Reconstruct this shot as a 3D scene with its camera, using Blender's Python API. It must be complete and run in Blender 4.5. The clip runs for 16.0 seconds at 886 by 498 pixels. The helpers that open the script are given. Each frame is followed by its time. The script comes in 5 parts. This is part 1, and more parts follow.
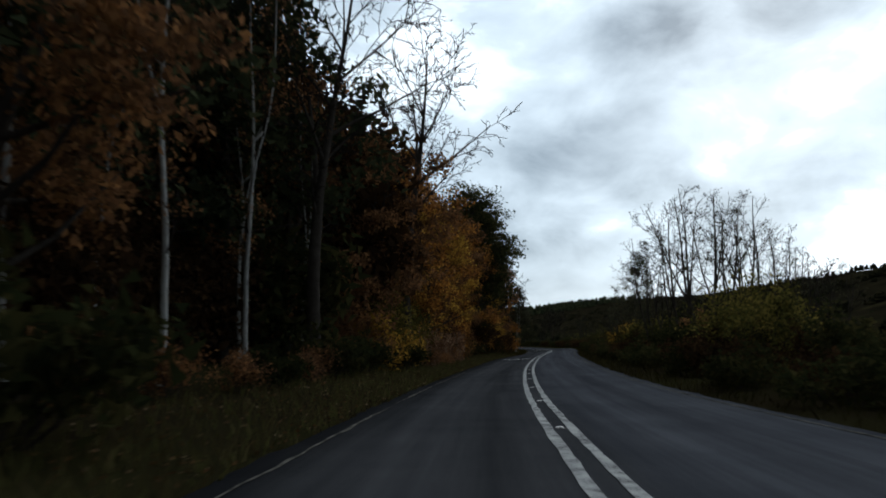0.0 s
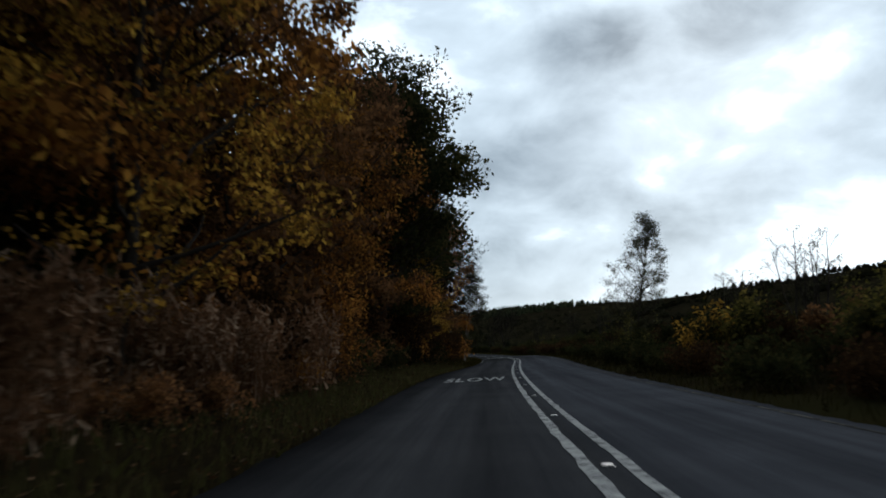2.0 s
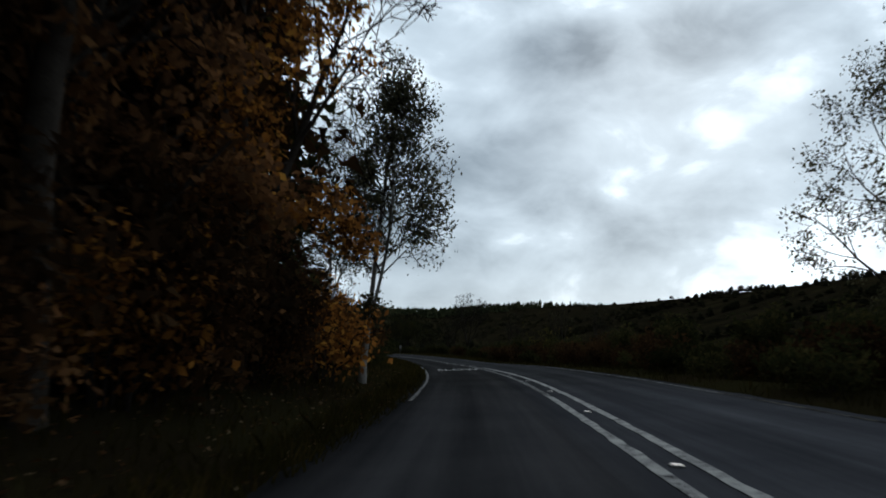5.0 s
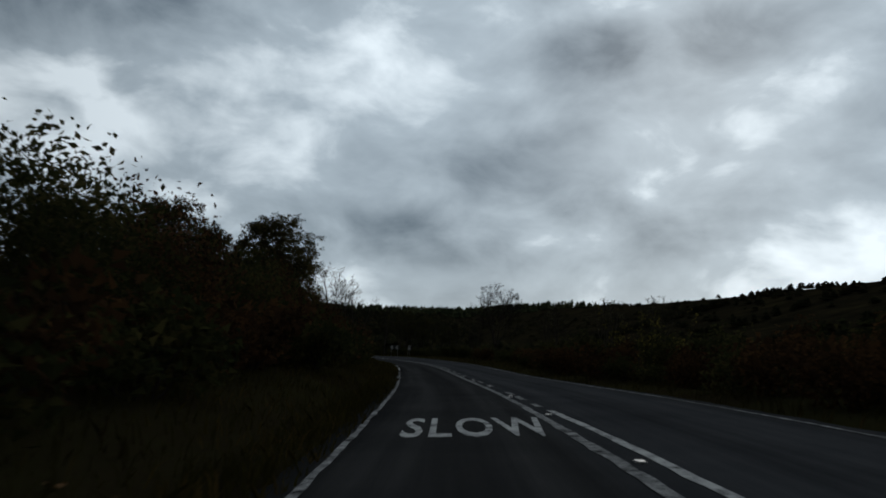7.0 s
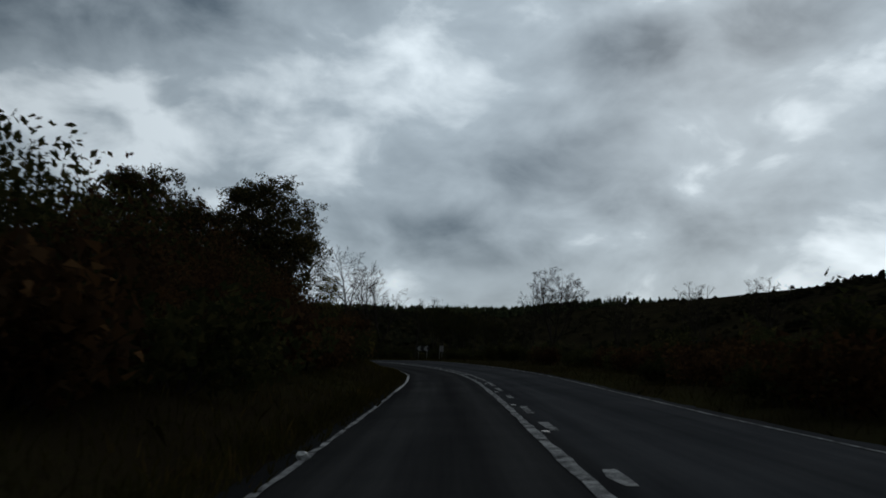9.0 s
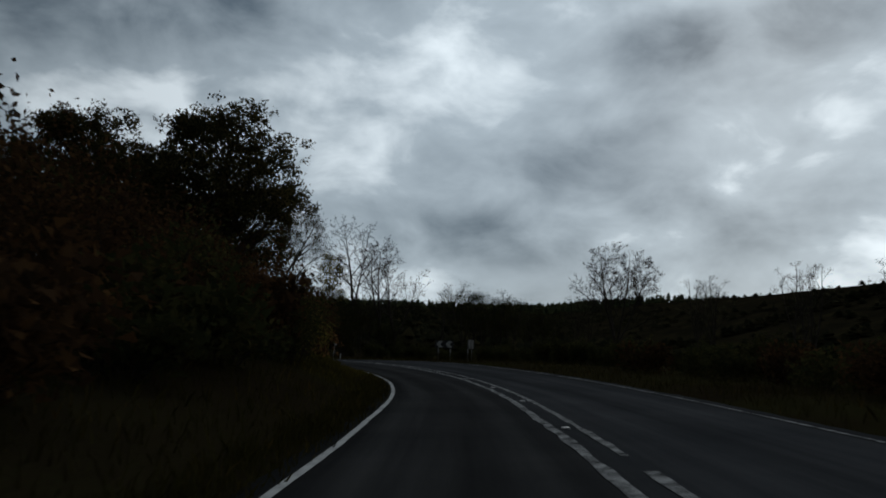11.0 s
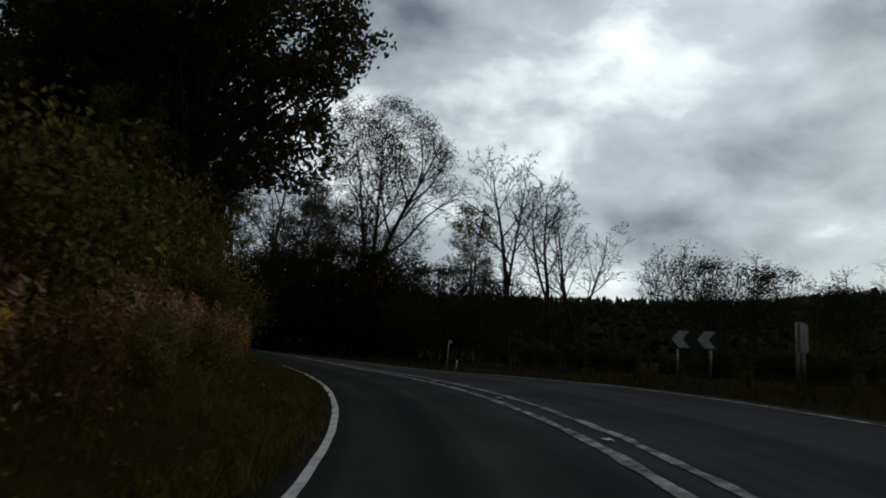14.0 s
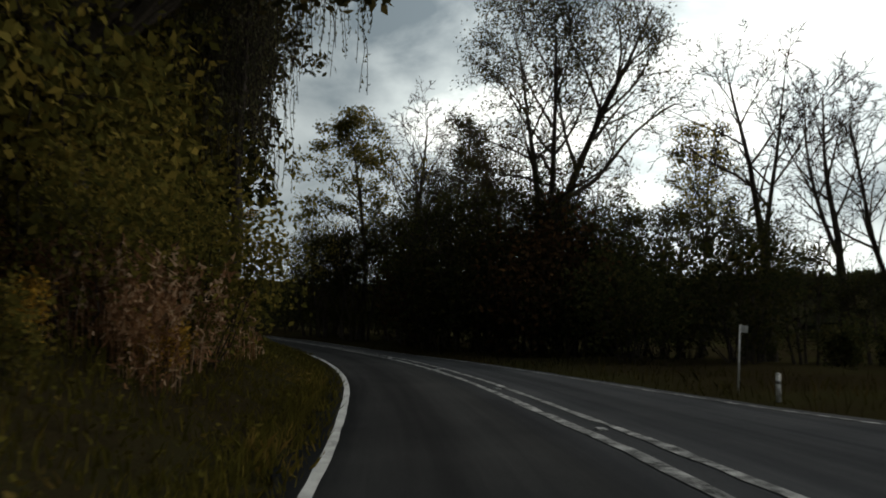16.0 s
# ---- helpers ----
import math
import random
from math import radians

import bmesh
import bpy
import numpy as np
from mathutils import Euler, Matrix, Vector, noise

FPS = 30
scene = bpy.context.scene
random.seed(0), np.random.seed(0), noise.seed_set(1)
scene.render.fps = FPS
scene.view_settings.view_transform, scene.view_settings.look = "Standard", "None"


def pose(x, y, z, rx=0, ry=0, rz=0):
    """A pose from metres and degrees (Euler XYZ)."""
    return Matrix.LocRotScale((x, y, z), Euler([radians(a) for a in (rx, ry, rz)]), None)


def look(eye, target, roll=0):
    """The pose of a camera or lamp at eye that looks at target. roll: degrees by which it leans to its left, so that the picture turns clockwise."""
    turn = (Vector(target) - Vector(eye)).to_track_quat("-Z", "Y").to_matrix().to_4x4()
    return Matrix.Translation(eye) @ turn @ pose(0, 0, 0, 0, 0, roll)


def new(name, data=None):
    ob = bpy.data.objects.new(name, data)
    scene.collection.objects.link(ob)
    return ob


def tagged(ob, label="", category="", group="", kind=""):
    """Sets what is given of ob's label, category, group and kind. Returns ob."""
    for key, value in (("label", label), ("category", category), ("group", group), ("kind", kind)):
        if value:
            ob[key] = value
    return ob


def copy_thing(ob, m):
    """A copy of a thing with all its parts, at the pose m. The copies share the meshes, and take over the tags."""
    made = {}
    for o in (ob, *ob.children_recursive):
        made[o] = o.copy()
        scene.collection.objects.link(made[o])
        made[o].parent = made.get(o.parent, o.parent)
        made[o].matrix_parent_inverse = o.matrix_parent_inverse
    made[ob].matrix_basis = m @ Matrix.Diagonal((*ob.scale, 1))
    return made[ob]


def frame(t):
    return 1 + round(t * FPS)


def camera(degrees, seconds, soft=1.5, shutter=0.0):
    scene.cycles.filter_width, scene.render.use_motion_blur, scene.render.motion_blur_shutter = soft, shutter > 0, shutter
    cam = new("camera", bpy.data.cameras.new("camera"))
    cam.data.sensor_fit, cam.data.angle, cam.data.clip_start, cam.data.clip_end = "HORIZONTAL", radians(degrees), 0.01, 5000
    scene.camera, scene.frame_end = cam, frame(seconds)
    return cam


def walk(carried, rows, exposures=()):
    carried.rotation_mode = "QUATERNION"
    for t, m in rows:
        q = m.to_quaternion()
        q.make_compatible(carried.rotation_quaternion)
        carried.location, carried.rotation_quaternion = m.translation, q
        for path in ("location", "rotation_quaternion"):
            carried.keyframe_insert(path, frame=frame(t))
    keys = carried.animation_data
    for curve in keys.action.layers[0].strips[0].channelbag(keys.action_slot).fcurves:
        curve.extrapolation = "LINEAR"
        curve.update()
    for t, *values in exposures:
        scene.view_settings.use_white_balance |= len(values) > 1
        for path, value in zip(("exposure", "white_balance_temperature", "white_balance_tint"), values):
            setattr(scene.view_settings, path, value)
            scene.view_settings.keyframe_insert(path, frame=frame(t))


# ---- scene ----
cam = camera(62.0, 16.0, soft=1.8, shutter=0.2)

# seconds, x, y, z, heading to the left, pitch up, lean to the left
PATH = [
    (0, -3.73, 0.24, 1.200, -0.17, 7.25, -0.83),
    (0.5, -3.25, 10.31, 1.099, -1.59, 7.25, -1.15),
    (1, -2.48, 20.30, 0.998, -2.73, 7.43, -1.41),
    (1.5, -1.53, 30.17, 0.918, -3.73, 7.60, -1.11),
    (2, -0.45, 39.92, 0.840, -4.55, 7.73, -0.56),
    (2.5, 0.76, 49.53, 0.792, -5.11, 8.10, 0.52),
    (3, 2.02, 59.01, 0.745, -5.43, 8.03, 0.90),
    (3.5, 3.26, 68.34, 0.738, -5.79, 8.14, 1.71),
    (4, 4.58, 77.32, 0.736, -6.15, 7.90, 2.43),
    (4.5, 5.84, 85.80, 0.711, -6.71, 7.66, 2.85),
    (5, 7.15, 93.76, 0.677, -7.41, 7.77, 1.97),
    (5.5, 8.45, 101.38, 0.664, -7.51, 8.04, 2.07),
    (6, 9.69, 108.71, 0.724, -7.11, 8.13, 2.33),
    (6.5, 10.80, 115.81, 0.781, -6.27, 8.05, 2.48),
    (7, 11.80, 122.71, 0.804, -5.29, 7.79, 2.47),
    (7.5, 12.60, 129.52, 0.792, -4.76, 7.80, 2.31),
    (8, 13.38, 136.21, 0.781, -3.78, 8.13, 1.89),
    (8.5, 14.02, 142.71, 0.750, -2.76, 7.75, 1.87),
    (9, 14.54, 149.03, 0.706, -1.91, 7.85, 1.50),
    (9.5, 14.88, 155.22, 0.662, -0.78, 7.65, 1.37),
    (10, 15.17, 161.28, 0.626, -0.28, 7.57, 1.44),
    (10.5, 15.39, 167.21, 0.599, 0.18, 7.56, 1.70),
    (11, 15.58, 173.05, 0.574, 0.66, 7.67, 2.07),
    (11.5, 15.70, 178.87, 0.549, 1.08, 7.85, 2.29),
    (12, 15.78, 184.68, 0.532, 2.34, 7.85, 1.74),
    (12.5, 15.71, 190.39, 0.517, 4.69, 7.24, 1.91),
    (13, 15.31, 195.98, 0.502, 7.77, 7.33, 2.45),
    (13.5, 14.63, 201.16, 0.499, 11.17, 7.21, 2.56),
    (14, 13.74, 206.10, 0.510, 14.90, 7.23, 2.28),
    (14.5, 12.49, 210.68, 0.521, 18.70, 7.40, 1.52),
    (15, 11.11, 214.92, 0.531, 22.46, 6.91, 1.38),
    (15.5, 9.51, 218.92, 0.540, 26.06, 6.68, 0.78),
    (16, 7.56, 222.86, 0.545, 28.92, 6.27, -0.11),
]


def carried_pose(x, y, z, heading, pitch, lean):
    h, p = radians(heading), radians(pitch)
    way = Vector((-math.sin(h) * math.cos(p), math.cos(h) * math.cos(p), math.sin(p)))
    eye = Vector((x, y, z))
    return look(eye, eye + way, lean)


walk(cam, [(t, carried_pose(*row)) for t, *row in PATH],
     exposures=[(0, 0.5, 6300, 10), (1.5, 0.42, 6300, 10), (3.0, 0.34, 6300, 10), (5.0, 0.18, 6300, 10), (7.3, -0.4, 6400, 10), (9.2, -0.45, 6400, 10), (12.5, -0.28, 6500, 10), (14.0, 0.02, 6800, 10), (15.0, 0.38, 7100, 10), (16.0, 0.95, 7500, 10)])

# ---- sky and sun ----
world = bpy.data.worlds.new("overcast_sky")
scene.world = world
world.use_nodes = True


def build_sky():
    nt = world.node_tree
    n, l = nt.nodes, nt.links
    n.clear()
    out, bg = n.new("ShaderNodeOutputWorld"), n.new("ShaderNodeBackground")
    sky = n.new("ShaderNodeTexSky")
    sky.sky_type, sky.sun_disc = "NISHITA", False
    sky.sun_elevation, sky.sun_rotation = radians(24), radians(25)
    coord, sep = n.new("ShaderNodeTexCoord"), n.new("ShaderNodeSeparateXYZ")
    l.new(coord.outputs["Generated"], sep.inputs[0])

    def maths(op, a, b=None, clamp=False):
        m = n.new("ShaderNodeMath")
        m.operation, m.use_clamp = op, clamp
        for k, v in enumerate((a, b)):
            if v is None:
                continue
            if isinstance(v, (int, float)):
                m.inputs[k].default_value = v
            else:
                l.new(v, m.inputs[k])
        return m.outputs[0]

    # low cloud in flat-bottomed banks: directions stretched upright, so that the banks lie level
    lay = n.new("ShaderNodeVectorMath")
    lay.operation = "MULTIPLY"
    lay.inputs[1].default_value = (1.0, 1.0, 1.7)
    l.new(coord.outputs["Generated"], lay.inputs[0])
    comb = lay
    azimuth = maths("ARCTAN2", sep.outputs["X"], sep.outputs["Y"])
    height = maths("ARCSINE", sep.outputs["Z"])

    def bank(az, el, wide, tall, amount):
        """A denser (or thinner) stretch of cloud round a direction, in degrees."""
        u = maths("MULTIPLY", maths("SUBTRACT", azimuth, radians(az)), 1 / radians(wide))
        v = maths("MULTIPLY", maths("SUBTRACT", height, radians(el)), 1 / radians(tall))
        far = maths("ADD", maths("MULTIPLY", u, u), maths("MULTIPLY", v, v))
        return maths("MULTIPLY", maths("POWER", 2.718, maths("MULTIPLY", far, -1.0)), amount)

    def fbm(scale, detail, rough, seed, distort=0.0):
        t = n.new("ShaderNodeTexNoise")
        t.noise_dimensions = "4D"
        t.inputs["Scale"].default_value, t.inputs["Detail"].default_value = scale, detail
        t.inputs["Roughness"].default_value, t.inputs["W"].default_value = rough, seed
        t.inputs["Distortion"].default_value = distort
        l.new(comb.outputs[0], t.inputs["Vector"])
        return t.outputs["Fac"]

    big, fine = fbm(2.6, 3, 0.5, 2.3, 0.2), fbm(7.5, 6, 0.52, 7.1, 0.3)
    dens = maths("ADD", maths("MULTIPLY", big, 0.55), maths("MULTIPLY", fine, 0.45))
    for row in ((-22, 26, 16, 6, 0.15), (-29, 23, 12, 6, 0.14), (-13, 20, 8, 3, -0.06), (2, 20, 9, 4, -0.06), (21, 24, 13, 3.2, 0.075), (8.5, 14, 9, 3, 0.04),
                (8.6, 7.6, 11, 1.6, 0.05), (5, 5.4, 9, 1.2, -0.07), (33, 8, 8, 0.9, -0.05), (18, 9.0, 30, 3.4, 0.085), (28, 29, 10, 3, -0.1)):
        dens = maths("ADD", dens, maths("MULTIPLY", bank(*row), maths("MULTIPLY", fine, 1.6)))
    ramp = n.new("ShaderNodeValToRGB")
    e = ramp.color_ramp.elements
    e[0].position, e[0].color = 0.39, (1.2, 1.34, 1.42, 1)
    e[1].position, e[1].color = 0.70, (0.17, 0.23, 0.285, 1)
    mid = e.new(0.49)
    mid.color = (0.57, 0.68, 0.76, 1)
    l.new(dens, ramp.inputs[0])
    mix, scale_sky = n.new("ShaderNodeMix"), n.new("ShaderNodeMix")
    for m in (mix, scale_sky):
        m.data_type = "RGBA"
    scale_sky.blend_type = "MULTIPLY"
    scale_sky.inputs["Factor"].default_value = 1.0
    l.new(sky.outputs[0], scale_sky.inputs[6])
    scale_sky.inputs[7].default_value = (0.1, 0.1, 0.1, 1)
    mix.inputs["Factor"].default_value = 0.95
    l.new(scale_sky.outputs[2], mix.inputs[6])
    l.new(ramp.outputs[0], mix.inputs[7])
    # overcast light: the cloud glows most towards the hidden sun and dims away from it
    toward = n.new("ShaderNodeVectorMath")
    toward.operation = "DOT_PRODUCT"
    l.new(coord.outputs["Generated"], toward.inputs[0])
    toward.inputs[1].default_value = Vector((0.38, 0.83, 0.41)).normalized()
    near = maths("MULTIPLY_ADD", toward.outputs["Value"], 0.5)
    near.node.inputs[2].default_value = 0.5
    glow = maths("MULTIPLY_ADD", maths("POWER", near, 3.2), 0.85)
    glow.node.inputs[2].default_value = 0.18
    l.new(mix.outputs[2], bg.inputs["Color"])
    l.new(glow, bg.inputs["Strength"])
    l.new(bg.outputs[0], out.inputs[0])


build_sky()
sun = new("sun", bpy.data.lights.new("sun", "SUN"))
sun.data.energy, sun.data.angle, sun.data.color = 0.5, radians(30), (1.0, 0.95, 0.88)
sun.matrix_world = look((38, 83, 41), (0, 0, 0))


# ---- materials ----
def material(name):
    m = bpy.data.materials.new(name)
    m.use_nodes = True
    n, l = m.node_tree.nodes, m.node_tree.links
    return m, n, l, n["Principled BSDF"]


def ramp_of(n, stops):
    r = n.new("ShaderNodeValToRGB")
    e = r.color_ramp.elements
    e[0].position, e[0].color = stops[0][0], (*stops[0][1], 1)
    e[1].position, e[1].color = stops[-1][0], (*stops[-1][1], 1)
    for p, c in stops[1:-1]:
        e.new(p).color = (*c, 1)
    return r


def noise_of(n, l, scale, detail=4, rough=0.55, coord=None):
    t = n.new("ShaderNodeTexNoise")
    t.inputs["Scale"].default_value, t.inputs["Detail"].default_value, t.inputs["Roughness"].default_value = scale, detail, rough
    if coord is not None:
        l.new(coord, t.inputs["Vector"])
    return t


def bump_of(n, l, bsdf, height, strength, distance):
    b = n.new("ShaderNodeBump")
    b.inputs["Strength"].default_value, b.inputs["Distance"].default_value = strength, distance
    l.new(height, b.inputs["Height"])
    l.new(b.outputs[0], bsdf.inputs["Normal"])


def surface(name, stops, scale, rough=0.85, fine=60.0, bump=0.4, distance=0.01):
    """A mottled matt surface: colour from noise at two scales, fine relief."""
    m, n, l, b = material(name)
    geo = n.new("ShaderNodeNewGeometry")
    a, f = noise_of(n, l, scale, 6, 0.6, geo.outputs["Position"]), noise_of(n, l, fine, 4, 0.6, geo.outputs["Position"])
    mx = n.new("ShaderNodeMath")
    mx.operation = "MULTIPLY_ADD"
    mx.inputs[1].default_value = 0.45
    l.new(f.outputs["Fac"], mx.inputs[0])
    sc = n.new("ShaderNodeMath")
    sc.operation = "MULTIPLY"
    sc.inputs[1].default_value = 0.55
    l.new(a.outputs["Fac"], sc.inputs[0])
    l.new(sc.outputs[0], mx.inputs[2])
    r = ramp_of(n, stops)
    l.new(mx.outputs[0], r.inputs[0])
    l.new(r.outputs[0], b.inputs["Base Color"])
    b.inputs["Roughness"].default_value = rough
    b.inputs["Specular IOR Level"].default_value = 0.0
    bump_of(n, l, b, f.outputs["Fac"], bump, distance)
    return m


def foliage(name, stops, rough=0.6, through_light=0.35):
    """Leaves: each leaf its own tone, some light let through."""
    m, n, l, b = material(name)
    geo, obj = n.new("ShaderNodeNewGeometry"), n.new("ShaderNodeObjectInfo")
    patch = noise_of(n, l, 0.6, 2, 0.5, geo.outputs["Position"])
    ad = n.new("ShaderNodeMath")
    ad.operation = "MULTIPLY_ADD"
    ad.inputs[1].default_value = 0.55
    l.new(geo.outputs["Random Per Island"], ad.inputs[0])
    sc = n.new("ShaderNodeMath")
    sc.operation = "MULTIPLY_ADD"
    sc.inputs[1].default_value, sc.inputs[2].default_value = 0.9, -0.22
    l.new(patch.outputs["Fac"], sc.inputs[0])
    l.new(sc.outputs[0], ad.inputs[2])
    r = ramp_of(n, stops)
    l.new(ad.outputs[0], r.inputs[0])
    hue = n.new("ShaderNodeHueSaturation")
    val = n.new("ShaderNodeMapRange")
    val.inputs["To Min"].default_value, val.inputs["To Max"].default_value = 0.75, 1.25
    l.new(obj.outputs["Random"], val.inputs["Value"])
    l.new(val.outputs[0], hue.inputs["Value"])
    l.new(r.outputs[0], hue.inputs["Color"])
    l.new(hue.outputs[0], b.inputs["Base Color"])
    b.inputs["Roughness"].default_value = rough
    b.inputs["Specular IOR Level"].default_value = 0.0
    tr, mix = n.new("ShaderNodeBsdfTranslucent"), n.new("ShaderNodeMixShader")
    l.new(hue.outputs[0], tr.inputs["Color"])
    mix.inputs[0].default_value = through_light
    l.new(b.outputs[0], mix.inputs[1]), l.new(tr.outputs[0], mix.inputs[2])
    l.new(mix.outputs[0], n["Material Output"].inputs["Surface"])
    return m


def asphalt_material():
    m, n, l, b = material("worn_asphalt")
    geo = n.new("ShaderNodeNewGeometry")
    uv = n.new("ShaderNodeUVMap")
    grain = noise_of(n, l, 110, 3, 0.7, geo.outputs["Position"])
    patch = noise_of(n, l, 0.35, 5, 0.6, geo.outputs["Position"])
    streak_map = n.new("ShaderNodeMapping")
    streak_map.inputs["Scale"].default_value = (0.06, 2.2, 1)
    l.new(uv.outputs[0], streak_map.inputs[0])
    streak = noise_of(n, l, 1.0, 4, 0.6, streak_map.outputs[0])
    r1 = ramp_of(n, [(0.25, (0.022, 0.0223, 0.023)), (0.75, (0.051, 0.0515, 0.0525))])
    l.new(grain.outputs["Fac"], r1.inputs[0])
    r2 = ramp_of(n, [(0.3, (0.72, 0.72, 0.74)), (0.7, (1.2, 1.2, 1.2))])
    l.new(streak.outputs["Fac"], r2.inputs[0])
    r3 = ramp_of(n, [(0.3, (0.8, 0.8, 0.8)), (0.7, (1.12, 1.1, 1.08))])
    l.new(patch.outputs["Fac"], r3.inputs[0])
    # near lane darker; far lane's paler blue is sky sheen put into the colour
    seam, lane = n.new("ShaderNodeSeparateXYZ"), n.new("ShaderNodeMapRange")
    l.new(uv.outputs[0], seam.inputs[0])
    l.new(seam.outputs[1], lane.inputs["Value"])
    lane.inputs["From Min"].default_value, lane.inputs["From Max"].default_value = 1.3, 1.7
    r4 = ramp_of(n, [(0.0, (0.84, 0.84, 0.83)), (1.0, (1.1, 1.13, 1.18))])
    l.new(lane.outputs[0], r4.inputs[0])
    # wheel tracks: polished and a little lighter than the strip between them
    across = n.new("ShaderNodeMapRange")
    l.new(seam.outputs[1], across.inputs["Value"])
    across.inputs["From Min"].default_value, across.inputs["From Max"].default_value = -2.0, 6.0
    tones = ((0.0, 0.85), (0.16, 1.16), (0.26, 0.84), (0.36, 1.16), (0.46, 0.9), (0.59, 1.14), (0.69, 0.9), (0.80, 1.14), (1.0, 0.82))
    r5 = ramp_of(n, [(p, (v, v, v)) for p, v in tones])
    r5.color_ramp.interpolation = "EASE"
    l.new(across.outputs[0], r5.inputs[0])
    # the first stretch is paler and bluer than the rest
    by_station = n.new("ShaderNodeMapRange")
    l.new(seam.outputs[0], by_station.inputs["Value"])
    by_station.inputs["From Min"].default_value, by_station.inputs["From Max"].default_value = 108.0, 122.0
    r6 = ramp_of(n, [(0.0, (1.62, 1.64, 1.74)), (1.0, (1.06, 1.06, 1.06))])
    l.new(by_station.outputs[0], r6.inputs[0])
    last = r1.outputs[0]
    for r in (r2, r3, r4, r5, r6):
        mx = n.new("ShaderNodeMix")
        mx.data_type, mx.blend_type = "RGBA", "MULTIPLY"
        mx.inputs["Factor"].default_value = 1.0
        l.new(last, mx.inputs[6]), l.new(r.outputs[0], mx.inputs[7])
        last = mx.outputs[2]
    l.new(last, b.inputs["Base Color"])
    b.inputs["Roughness"].default_value = 0.85
    b.inputs["Specular IOR Level"].default_value = 0.0
    bump_of(n, l, b, grain.outputs["Fac"], 0.5, 0.006)
    return m


def paint_material(name, stops):
    m, n, l, b = material(name)
    geo = n.new("ShaderNodeNewGeometry")
    grain, wear = noise_of(n, l, 45, 5, 0.7, geo.outputs["Position"]), noise_of(n, l, 3.4, 6, 0.7, geo.outputs["Position"])
    ad = n.new("ShaderNodeMath")
    ad.operation = "MULTIPLY_ADD"
    ad.inputs[1].default_value = 0.5
    l.new(grain.outputs["Fac"], ad.inputs[0]), l.new(wear.outputs["Fac"], ad.inputs[2])
    r = ramp_of(n, stops)
    half = n.new("ShaderNodeMath")
    half.operation = "MULTIPLY"
    half.inputs[1].default_value = 1.0
    l.new(ad.outputs[0], half.inputs[0])
    l.new(half.outputs[0], r.inputs[0])
    l.new(r.outputs[0], b.inputs["Base Color"])
    b.inputs["Roughness"].default_value = 0.7
    b.inputs["Specular IOR Level"].default_value = 0.0
    bump_of(n, l, b, grain.outputs["Fac"], 0.3, 0.003)
    return m


ASPHALT = asphalt_material()
PAINT = paint_material("worn_road_paint", [(0.58, (0.035, 0.035, 0.035)), (0.68, (0.27, 0.27, 0.27)), (0.86, (0.50, 0.50, 0.48))])
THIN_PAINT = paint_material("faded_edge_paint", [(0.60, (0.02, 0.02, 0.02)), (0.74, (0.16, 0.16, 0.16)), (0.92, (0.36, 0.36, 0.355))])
EDGE_PAINT = paint_material("white_edge_paint", [(0.50, (0.10, 0.10, 0.10)), (0.62, (0.30, 0.30, 0.295)), (0.86, (0.46, 0.46, 0.45))])
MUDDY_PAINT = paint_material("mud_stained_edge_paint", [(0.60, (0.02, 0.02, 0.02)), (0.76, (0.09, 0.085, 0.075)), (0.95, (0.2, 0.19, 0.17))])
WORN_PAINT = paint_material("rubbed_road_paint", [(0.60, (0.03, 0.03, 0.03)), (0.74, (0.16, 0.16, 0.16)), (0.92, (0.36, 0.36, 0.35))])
EARTH = surface("verge_earth", [(0.34, (0.009, 0.007, 0.004)), (0.47, (0.020, 0.015, 0.008)), (0.56, (0.021, 0.021, 0.008)), (0.68, (0.036, 0.024, 0.012))], 0.11, 0.95, 25, 0.8, 0.05)


def darken_heath():
    # dark heather and bracken cover the hills above the road's level
    n, l = EARTH.node_tree.nodes, EARTH.node_tree.links
    b = n["Principled BSDF"]
    verge = b.inputs["Base Color"].links[0].from_socket
    geo, sep, high = n.new("ShaderNodeNewGeometry"), n.new("ShaderNodeSeparateXYZ"), n.new("ShaderNodeMapRange")
    l.new(geo.outputs["Position"], sep.inputs[0])
    l.new(sep.outputs["Z"], high.inputs["Value"])
    high.inputs["From Min"].default_value, high.inputs["From Max"].default_value = 2.5, 6.0
    tuft = noise_of(n, l, 0.09, 8, 0.75, geo.outputs["Position"])
    heath = ramp_of(n, [(0.35, (0.0068, 0.0068, 0.0043)), (0.55, (0.0187, 0.0153, 0.0085)), (0.7, (0.0323, 0.0272, 0.0119))])
    l.new(tuft.outputs["Fac"], heath.inputs[0])
    mix = n.new("ShaderNodeMix")
    mix.data_type = "RGBA"
    l.new(high.outputs[0], mix.inputs["Factor"])
    l.new(verge, mix.inputs[6]), l.new(heath.outputs[0], mix.inputs[7])
    l.new(mix.outputs[2], b.inputs["Base Color"])


